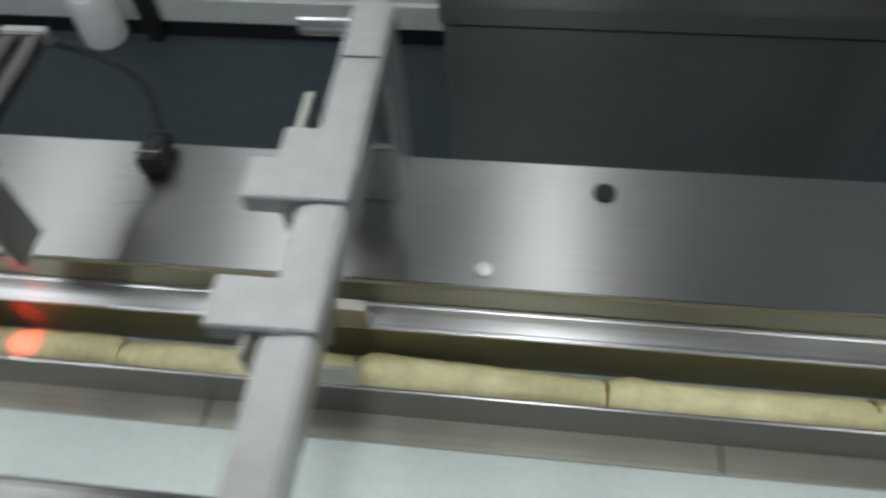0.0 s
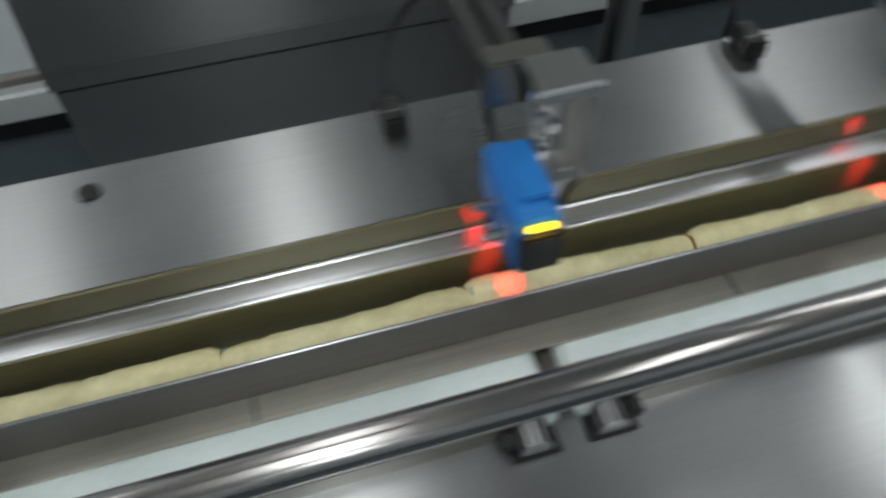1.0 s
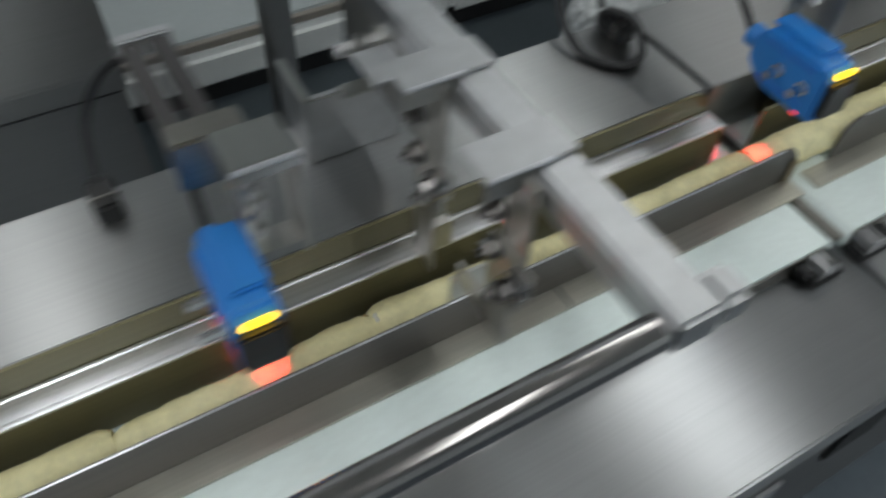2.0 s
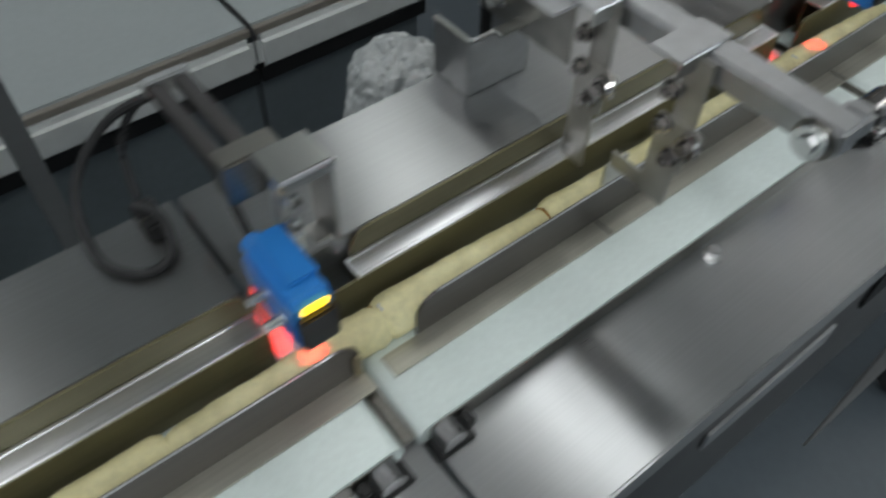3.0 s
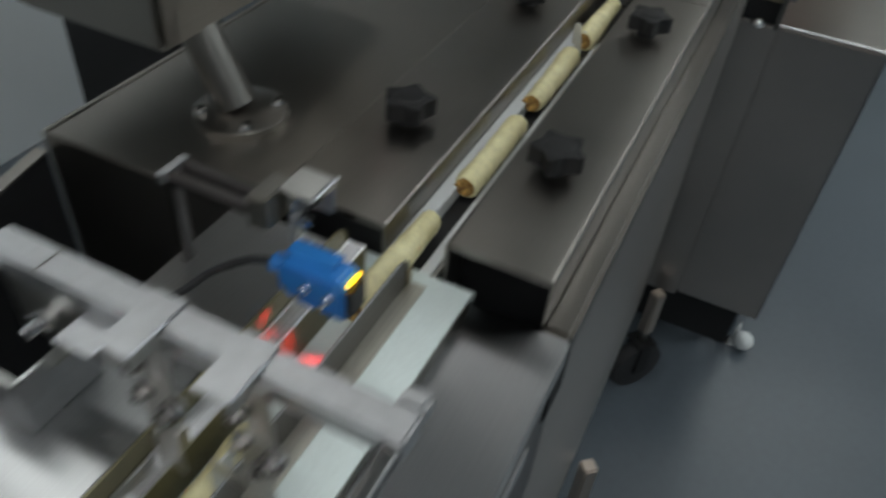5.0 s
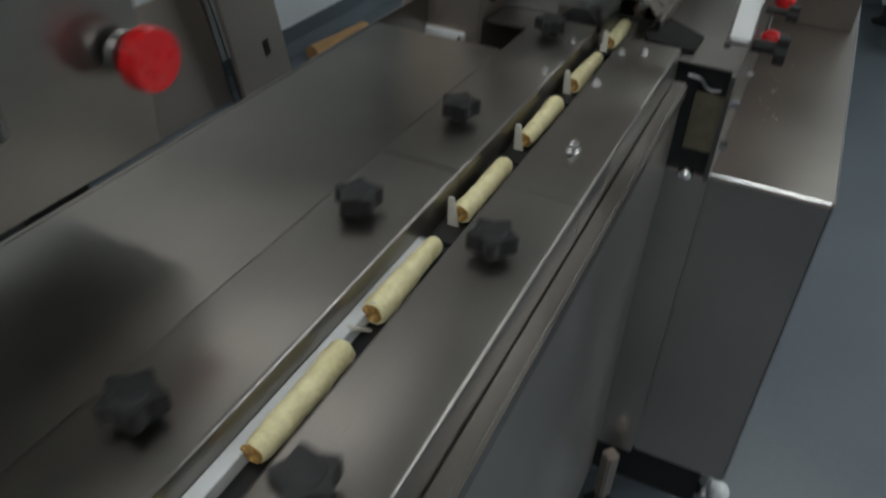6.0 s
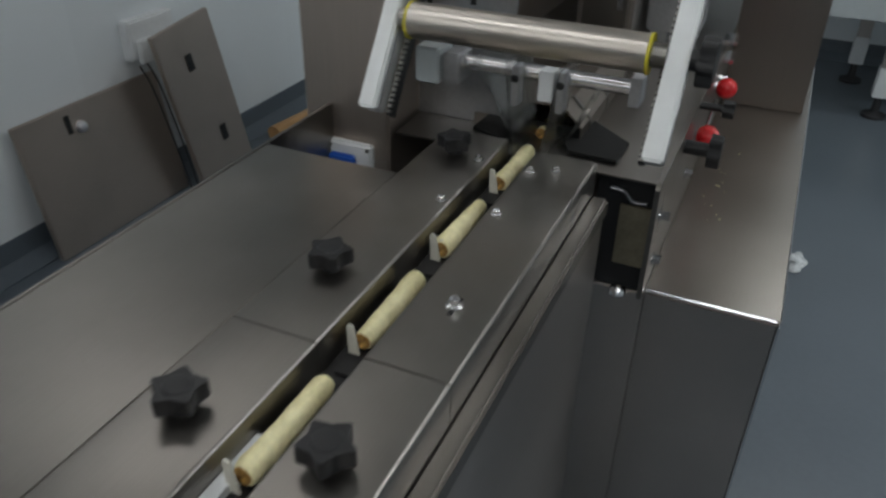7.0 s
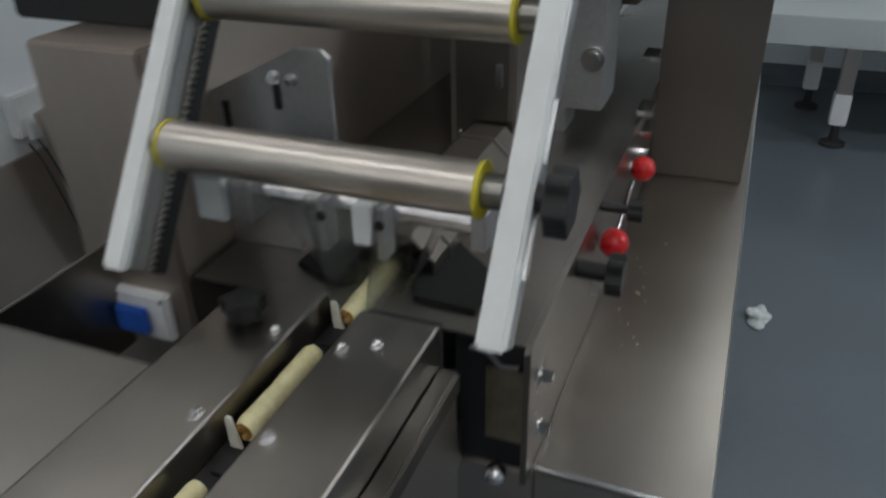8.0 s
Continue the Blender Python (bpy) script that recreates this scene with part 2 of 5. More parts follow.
def tube(bm, points, r, seg=8, steps=6):
    """A round cable through points, smoothed."""
    pts = [Vector(p) for p in points]
    full = []
    for i in range(len(pts) - 1):
        p0, p1, p2, p3 = pts[max(i - 1, 0)], pts[i], pts[i + 1], pts[min(i + 2, len(pts) - 1)]
        for k in range(steps):
            t = k / steps
            full.append(0.5 * ((2 * p1) + (p2 - p0) * t + (2 * p0 - 5 * p1 + 4 * p2 - p3) * t * t + (3 * p1 - p0 - 3 * p2 + p3) * t ** 3))
    full.append(pts[-1])
    rings = []
    for i, p in enumerate(full):
        d = (full[min(i + 1, len(full) - 1)] - full[max(i - 1, 0)]).normalized()
        up = Vector((0, 0, 1)) if abs(d.z) < 0.9 else Vector((1, 0, 0))
        s = d.cross(up).normalized()
        u = s.cross(d)
        rings.append([bm.verts.new(p + r * (math.cos(a) * s + math.sin(a) * u)) for a in [2 * math.pi * k / seg for k in range(seg)]])
    for a, b in zip(rings, rings[1:]):
        for k in range(seg):
            bm.faces.new((a[k], a[(k + 1) % seg], b[(k + 1) % seg], b[k]))
    bm.faces.new(rings[0][::-1])
    bm.faces.new(rings[-1])
    return bm


def ball(bm, c, r, seg=20):
    bmesh.ops.create_uvsphere(bm, u_segments=seg, v_segments=seg // 2 + 2, radius=r, matrix=Matrix.Translation(c))
    return bm


def lathe(bm, profile, c, axis="z", seg=24):
    """Turns (radius, height) pairs about an axis through c."""
    rings = []
    for r, h in profile:
        ring = []
        for k in range(seg):
            a = 2 * math.pi * k / seg
            p = {"z": (r * math.cos(a), r * math.sin(a), h), "y": (r * math.cos(a), h, r * math.sin(a)), "x": (h, r * math.cos(a), r * math.sin(a))}[axis]
            ring.append(bm.verts.new(Vector(c) + Vector(p)))
        rings.append(ring)
    for a, b in zip(rings, rings[1:]):
        for k in range(seg):
            bm.faces.new((a[k], a[(k + 1) % seg], b[(k + 1) % seg], b[k]))
    bm.faces.new(rings[0][::-1])
    bm.faces.new(rings[-1])
    return bm


def hex_bolt(bm, c, axis, r=0.0045, h=0.004):
    d = Vector({"x": (1, 0, 0), "y": (0, 1, 0), "z": (0, 0, 1), "-x": (-1, 0, 0), "-y": (0, -1, 0)}[axis])
    c = Vector(c)
    rod(bm, c, c + d * 0.0012, r * 1.45, 16)
    rod(bm, c + d * 0.0012, c + d * (h + 0.0012), r, 6)
    return bm

# ---- room ----
BY = 1.82
solo("floor", boxes((-4, 6.2, -3.3, BY + 0.1, FLOOR - 0.06, FLOOR)), FLOOR_MAT, "blue-grey epoxy factory floor with soft gloss", "floor", kind="structure")
solo("ceiling", boxes((-4, 6.2, -3.3, BY + 0.1, CEIL, CEIL + 0.08)), CEILING, "grey panelled ceiling over the machine", "ceiling", kind="structure")
wall_n = thing("wall_north", (0, BY, FLOOR), "pale grey wall of smooth sandwich panels", "wall", kind="structure")
for k in range(9):
    part("panel", boxes((-4 + k * 1.14, -4 + k * 1.14 + 1.14, BY, BY + 0.1, FLOOR, CEIL)), WALL, wall_n)
solo("wall_east", boxes((6.0, 6.2, -3.3, BY - 0.002, FLOOR, CEIL)), WALL, "pale grey end wall of the packing room", "wall", kind="structure")
solo("wall_south", boxes((-4, 6.0, -3.3, -3.2, FLOOR, CEIL)), WALL, "pale grey wall behind the camera", "wall", kind="structure")
solo("wall_west", boxes((-4.1, -4, -3.3, BY - 0.002, FLOOR, CEIL)), WALL, "pale grey wall at the start of the line", "wall", kind="structure")
solo("wall_pier", boxes((1.13, 2.15, 1.60, BY - 0.002, FLOOR, CEIL)), WALL, "pale grey projecting stretch of the wall", "wall", kind="structure")
bm = bmesh.new()
prism(bm, [(BY, FLOOR), (BY, FLOOR + 0.1), (BY - 0.008, FLOOR + 0.1), (BY - 0.02, FLOOR + 0.04), (BY - 0.07, FLOOR + 0.004), (BY - 0.07, FLOOR)], "x", 2.152, 6.0)
solo("baseboard", bm, COVE, "dark blue-grey coved skirting along the wall", "skirting", kind="structure")
bm = bmesh.new()
prism(bm, [(5.999, FLOOR), (5.999, FLOOR + 0.1), (5.99, FLOOR + 0.1), (5.98, FLOOR + 0.04), (5.93, FLOOR + 0.004), (5.93, FLOOR)], "y", -3.2, BY - 0.07)
solo("baseboard", bm, COVE, "dark blue-grey coved skirting along the wall", "skirting", kind="structure")


def ceiling_lamp(x, y, h):
    t = thing("ceiling_light", (x, y, CEIL), "white batten ceiling light with a frosted diffuser", "ceiling light", "ceiling lights")
    part("housing", boxes((x - 0.1, x + 0.1, y - h + 0.03, y + h - 0.03, CEIL - 0.03, CEIL), bevel=0.004), WHITE_PAINT, t)
    part("diffuser", boxes((x - 0.08, x + 0.08, y - h + 0.05, y + h - 0.05, CEIL - 0.072, CEIL - 0.0305), bevel=0.004), TUBE_GLOW, t)


for lx, ly, power, length in LIGHTS:
    ceiling_lamp(lx, ly, length / 2)

# ---- feeding conveyor ----
BELT_Z = -0.0095
TAB_Z = -0.0213
TAB_Y = -0.0834
feeder = thing("feeding_conveyor", (0, 0.03, TAB_Z), "stainless product feeding conveyor with white belts", "conveyor")
SPANS = [(-1.05, 0.0010), (0.0085, 0.4205), (0.4280, 0.766), (0.773, 1.056)]
for a, b in SPANS:
    bm = bmesh.new()
    r = 0.0065
    out = []
    for k in range(9):
        g = math.pi / 2 + math.pi * k / 8
        out.append((a + r + r * math.cos(g), BELT_Z - r + r * math.sin(g)))
    for k in range(9):
        g = -math.pi / 2 + math.pi * k / 8
        out.append((b - r + r * math.cos(g), BELT_Z - r + r * math.sin(g)))
    prism(bm, out, "y", -0.0184, 0.0770)
    belt = part("belt", bm, BELT, feeder, "pale white conveyor belt", smooth=True)
    part("belt_frame", boxes((a + 0.006, b - 0.006, -0.0192, -0.0186, BELT_Z - 0.0118, BELT_Z - 0.0018)), DARK_STEEL, feeder)
    for e, s in ((a, 1), (b, -1)):
        if -0.5 < e < 1.05:
            c = e + s * 0.0120
            part("pulley_base", boxes((c - 0.0100, c + 0.0100, -0.0300, -0.0194, TAB_Z + 0.0002, TAB_Z + 0.0022), bevel=0.0006), BLACK, feeder)
            bm = rod(bmesh.new(), (c, -0.0286, BELT_Z - 0.0072), (c, -0.0194, BELT_Z - 0.0072), 0.0062, 24)
            drum = part("pulley", bm, ALU, feeder, "grey ribbed pulley", smooth=True)
            for k in range(8):
                g = math.radians(-20 + 32 * k)
                q = Vector((c + 0.0063 * math.cos(g), 0, BELT_Z - 0.0072 + 0.0063 * math.sin(g)))
                part("rib", rods(((q.x, -0.0284, q.z), (q.x, -0.0196, q.z), 0.0009), seg=6), BLACK, drum)
            part("bearing_block", boxes((c + s * 0.0075, c + s * 0.0130, -0.0262, -0.0194, TAB_Z + 0.0024, BELT_Z - 0.0040), bevel=0.0010), BLACK, feeder, "black plastic pulley bearing")
for (a, b), (c, d) in zip(SPANS, SPANS[1:]):
    part("bridge_strip", boxes((b + 0.0006, c - 0.0006, -0.0175, 0.0765, BELT_Z - 0.0058, BELT_Z - 0.0022), bevel=0.0004), DARK_STEEL, feeder)
part("bed", boxes((-1.05, 1.056, -0.012, 0.07, -0.075, -0.0325)), STEEL, feeder)
JOINTS = [(-1.06, 0.4302), (0.4332, 0.7690), (0.7720, 1.0560)]
for a, b in JOINTS:
    part("top_panel", boxes((a, b, TAB_Y, -0.0005, TAB_Z - 0.022, TAB_Z), bevel=0.0012), STEEL, feeder)
part("apron", boxes((-1.06, 1.0565, TAB_Y + 0.003, TAB_Y + 0.006, -0.19, TAB_Z - 0.0225), bevel=0.0008), GUIDE_WALL, feeder)
for x in (0.245, 0.56, 0.90, -0.3):
    part("slot_plate", boxes((x, x + 0.11, TAB_Y + 0.001, TAB_Y + 0.0029, -0.092, -0.074), bevel=0.0008), ALU, feeder)
    part("fixing_plate", boxes((x + 0.14, x + 0.175, TAB_Y + 0.001, TAB_Y + 0.0029, -0.086, -0.05), bevel=0.0008), BLACK_PAINT, feeder)
for x in (-0.62, -0.20, 0.19, 0.607, 0.7534):
    bm = bmesh.new()
    hex_bolt(bm, (x, -0.0265, TAB_Z), "z", 0.0036, 0.004)
    part("bolt", bm, CHROME, feeder)
part("frame_rail", boxes((-1.05, 1.0, -0.06, -0.03, -0.24, -0.19), (-1.05, 1.0, 0.19, 0.22, -0.24, -0.19), bevel=0.002), STEEL_WALL, feeder)
for x in (-0.95, 0.25):
    for y in (-0.045, 0.205):
        part("leg", boxes((x - 0.02, x + 0.02, y - 0.02, y + 0.02, FLOOR + 0.06, -0.19), bevel=0.003), STEEL_WALL, feeder)
        bm = bmesh.new()
        lathe(bm, [(0.045, 0), (0.045, 0.012), (0.014, 0.022), (0.012, 0.065)], (x, y, FLOOR), "z", 20)
        part("foot", bm, RUBBER, feeder, smooth=True)

# side sheets beside the guides
SH = 0.0285
for i, (a, b, yb) in enumerate([(-1.05, 0.3975, 0.1235), (0.4005, 1.012, 0.1230)]):
    s = thing("side_sheet", (a, 0.1, 0.0), "brushed stainless cover sheet beside the belt", "cover sheet", "cover sheets")
    bm = bmesh.new()
    prism(bm, [(0.0590, SH), (yb, SH), (yb, -0.035), (yb - 0.002, -0.035), (yb - 0.002, SH - 0.002), (0.0610, SH - 0.002), (0.0610, -0.005), (0.0590, -0.005)], "x", a, b, bevel=0.0006)
    sheet = part("sheet", bm, SHEET_STEEL, s)
    part("support", boxes((a + 0.02, b - 0.02, 0.082, 0.112, -0.075, SH - 0.0022)), STEEL_WALL, s)
    if i == 0:
        bm = bmesh.new()
        lathe(bm, [(0.0046, 0.0), (0.0046, 0.0012), (0.0030, 0.0016)], (-0.1562, 0.1085, SH + 0.0001), "z", 18)
        part("hole_plug", bm, BLACK_PAINT, s, "black round plug", smooth=True)
        bm = bmesh.new()
        hex_bolt(bm, (-0.203, 0.0668, SH + 0.0001), "z", 0.0024, 0.0016)
        part("bolt", bm, CHROME, s)
        part("slit", boxes((-0.277, -0.242, 0.0990, 0.0995, SH + 0.0001, SH + 0.0004)), BLACK_PAINT, s)

# ---- product guides ----


def plate_outline(a, b, z0, z1, r=0.010):
    out = [(a, z0)]
    for k in range(7):
        g = math.pi - math.pi / 2 * k / 6
        out.append((a + r + r * math.cos(g), z1 - r + r * math.sin(g)))
    for k in range(7):
        g = math.pi / 2 - math.pi / 2 * k / 6
        out.append((b - r + r * math.cos(g), z1 - r + r * math.sin(g)))
    out.append((b, z0))
    return out


for a, b in [(-1.02, 0.004), (0.030, 0.400), (0.4480, 0.738), (0.785, 1.030)]:
    g = thing("rear_guide", (a, 0.052, BELT_Z), "stainless guide angle coloured with olive reflections and a bright streaked ledge", "guide rail", "guide rails")
    bm = bmesh.new()
    prism(bm, plate_outline(a - 0.022, b, BELT_Z + 0.0006, 0.0150, 0.002), "y", 0.0446, 0.0460)
    # Walls and ledge are one steel; their reflections are put into the colours.
    part("front_wall", bm, OLIVE_MIRROR, g)
    bm = bmesh.new()
    prism(bm, [(0.0446, 0.0151), (0.0446, 0.0163), (0.0450, 0.0166), (0.0460, 0.0166), (0.0466, 0.0163), (0.0548, 0.0163), (0.0554, 0.0167), (0.0566, 0.0167), (0.0566, 0.0151)], "x", a - 0.004, b)
    part("ledge", bm, FLANGE, g, "streaked ledge coloured bright for the ceiling's reflection")
    bm = bmesh.new()
    prism(bm, plate_outline(a, b, BELT_Z + 0.0006, 0.0292, 0.011), "y", 0.0570, 0.0584)
    part("rear_wall", bm, OLIVE_MIRROR, g)
    part("web", boxes((a + 0.002, b - 0.002, 0.0464, 0.0568, BELT_Z + 0.0006, BELT_Z + 0.0020)), OLIVE_MIRROR, g)
for a, b in [(-1.02, 0.4265), (0.4560, 1.040)]:
    g = thing("front_guide", (a, 0.014, BELT_Z), "stainless angle guiding the rolls", "guide rail", "guide rails")
    bm = bmesh.new()
    prism(bm, plate_outline(a, b, BELT_Z + 0.0006, 0.0149, 0.012), "y", 0.0192, 0.0206)
    # Wall coloured dark, flange pale, for what each side of the steel reflects.
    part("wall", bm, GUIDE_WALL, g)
    # Hair-thin bright rod added as the highlight on the wall's top edge.
    part("top_edge", rods(((a + 0.012, 0.0196, 0.0150), (b - 0.012, 0.0196, 0.0150), 0.00045), seg=8), FLANGE, g, "bright rod for the edge highlight", smooth=True)
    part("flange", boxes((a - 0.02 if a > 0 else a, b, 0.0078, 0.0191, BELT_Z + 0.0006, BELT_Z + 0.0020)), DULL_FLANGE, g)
    part("end_tab", boxes((b - 0.0045, b - 0.0005, 0.0174, 0.0190, BELT_Z + 0.0022, 0.0060), bevel=0.0003), BRASS_STEEL, g)
    for x in [a + 0.11 + 0.2 * k for k in range(int((b - a) / 0.2))]:
        part("seam", boxes((x, x + 0.0012, 0.0080, 0.0189, BELT_Z + 0.0021, BELT_Z + 0.0024)), GUIDE_WALL, g)

# ---- gantries over the belt ----


def make_gantry(bolted):
    """bolted: the near end of the bar carries a bolt head; otherwise a tie rod runs into it."""
    g = thing("gantry", (0, 0, 0), "aluminium crossbar bridge holding the product guides", "bridge bracket", "bridge brackets")
    part("crossbar", boxes((-0.0005, 0.0142, -0.066, 0.128, 0.0940, 0.1065), bevel=0.0014), ALU, g)
    part("bar_joint", boxes((-0.0002, 0.0139, 0.0965, 0.0971, 0.1066, 0.1069)), DARK_STEEL, g)
    if bolted:
        bm = rod(bmesh.new(), (-0.0048, -0.0570, 0.0990), (-0.0006, -0.0570, 0.0990), 0.0066, 20)
        rod(bm, (-0.0066, -0.0570, 0.0990), (-0.0049, -0.0570, 0.0990), 0.0036, 6)
        part("end_bolt", bm, CHROME, g, smooth=True)
        part("bolt_washer", rod(bmesh.new(), (-0.0012, -0.0570, 0.0990), (-0.0007, -0.0570, 0.0990), 0.0082, 20), DARK_STEEL, g, smooth=True)
    part("end_block", boxes((0.0144, 0.0250, -0.0655, -0.0540, 0.0935, 0.1050), bevel=0.0022), ALU, g)
    bm = rod(bmesh.new(), (-0.0190, 0.119, 0.1005), (-0.0006, 0.119, 0.1005), 0.0036, 14)
    part("clamp_screw", bm, CHROME, g, smooth=True)
    for y, low, x0, x1, y0, y1, e in ((0.0380, 0.0172, -0.0175, 0.0143, 0.0350, 0.0500, 0.0030), (-0.0090, 0.0300, -0.0160, 0.0143, -0.0075, 0.0080, 0.0060)):
        c = part("saddle", boxes((x0, x1, y0, y1, 0.1067, 0.1080), bevel=0.0004), ALU, g)
        part("saddle_lip", boxes((x0, -0.0007, y0, y0 + 0.0012, 0.1000, 0.1066), bevel=0.0003), MOTTLED, c)
        # Thin bright rod added as the highlight on the saddle's edge.
        part("cut_edge", rods(((x0 + 0.0005, y0 - 0.0001, 0.1076), (e, y0 - 0.0001, 0.1076), 0.0008), seg=10), FLANGE, c, "bright rod for the glint on a cut edge", smooth=True)
        part("hanger", boxes((-0.0049, -0.0035, y - 0.0060, y + 0.0060, 0.0500, 0.1064), bevel=0.0004), MOTTLED, g)
        part("guide_strap", boxes((-0.0063, -0.0050, y - 0.0035, y + 0.0105, low, 0.0760), bevel=0.0004), MOTTLED, g)
        part("guide_foot", boxes((-0.0063, 0.0080, y + 0.0060 if y > 0 else y + 0.0285, y + 0.0105 if y > 0 else y + 0.0299, 0.0168, 0.0300)), MOTTLED, g)
        if y < 0:
            part("cross_strap", boxes((-0.0049, -0.0036, y - 0.0030, y + 0.0290, 0.0300, 0.0390), bevel=0.0003), MOTTLED, g)
        for dy, z in ((0.0075, 0.0885), (0.0070, 0.0715), (0.0, 0.0580)):
            bm = bmesh.new()
            rod(bm, (-0.0064, y + dy, z), (-0.0074, y + dy, z), 0.0046, 16)
            rod(bm, (-0.0075, y + dy, z), (-0.0108, y + dy, z), 0.0034, 6)
            rod(bm, (-0.0109, y + dy, z), (-0.0128, y + dy, z), 0.0017, 10)
            part("bolt", bm, ROD, g)
        bm = bmesh.new()
        rod(bm, (-0.0105, y - 0.0075, 0.0700), (-0.0064, y - 0.0075, 0.0700), 0.0052, 18)
        rod(bm, (-0.0136, y - 0.0075, 0.0700), (-0.0106, y - 0.0075, 0.0700), 0.0030, 6)
        part("adjusting_bolt", bm, ROD, g)
        part("bolt_ear", boxes((-0.0063, -0.0050, y - 0.0120, y - 0.0036, 0.0640, 0.0760), bevel=0.0004), MOTTLED, g)
    shelf = part("rear_tab", boxes((-0.0160, -0.0007, 0.0577, 0.0760, 0.0925, 0.0938), bevel=0.0004), ALU, g)
    # Bright rod added as the glint along the tab's edge.
    part("cut_edge", rods(((-0.0156, 0.0575, 0.0935), (-0.0010, 0.0575, 0.0935), 0.0008), seg=10), FLANGE, shelf, "bright rod for the glint on a cut edge", smooth=True)
    part("back_plate", boxes((0.0040, 0.0056, 0.0620, 0.1270, 0.0560, 0.0938), bevel=0.0004), MOTTLED, g)
    part("front_plate", boxes((-0.0260, 0.0140, 0.0980, 0.0996, SH + 0.0002, 0.0600), bevel=0.0004), ALU, g)
    part("rim", boxes((-0.0266, -0.0235, 0.0978, 0.1260, 0.0602, 0.0616), bevel=0.0003), STEEL_Y, g)
    part("rim", boxes((-0.0233, 0.0122, 0.0974, 0.1000, 0.0602, 0.0616), bevel=0.0003), CHROME, g)
    part("side_plate", boxes((-0.0260, -0.0244, 0.0998, 0.1255, SH + 0.0002, 0.0600), bevel=0.0004), ALU, g)
    part("side_plate", boxes((0.0124, 0.0140, 0.0998, 0.1255, SH + 0.0002, 0.0938), bevel=0.0004), ALU, g)
    part("foot_plate", boxes((-0.0212, 0.0122, 0.0998, 0.1220, SH + 0.0002, SH + 0.0020), bevel=0.0003), STEEL_Y, g)
    part("clip_plate", boxes((-0.0130, 0.0038, 0.0900, 0.0975, 0.0630, 0.0644), bevel=0.0003), STEEL_Y, g)
    bm = bmesh.new()
    rod(bm, (-0.0100, 0.104, 0.0740), (0.0039, 0.104, 0.0740), 0.0030, 12)
    rod(bm, (-0.0040, 0.104, 0.0740), (0.0005, 0.104, 0.0740), 0.0056, 6)
    part("clamp_bolt", bm, CHROME, g)
    return g


GX = [-0.2530, 0.2452, 0.5725, 0.8670]
for bolted, places in ((True, GX[0::2]), (False, GX[1::2])):
    bridge = make_gantry(bolted)
    bridge.matrix_basis = pose(places[0], 0, 0)
    copy_thing(bridge, pose(places[1], 0, 0))
for a, b in ((GX[0] + 0.0255, GX[1] - 0.0008), (GX[2] + 0.0255, GX[3] - 0.0008)):
    t = thing("tie_rod", (a, -0.0605, 0.0985), "polished round tie rod between two bridges", "rod", "tie rods")
    bm = bmesh.new()
    rod(bm, (a, -0.0605, 0.0985), (b, -0.0605, 0.0985), 0.0048, 24)
    part("shaft", bm, ROD, t, smooth=True)
    bm = bmesh.new()
    rod(bm, (a, -0.0605, 0.0985), (a + 0.0130, -0.0605, 0.0985), 0.0062, 20)
    part("collar", bm, ROD, t, smooth=True)

# ---- light sensors ----


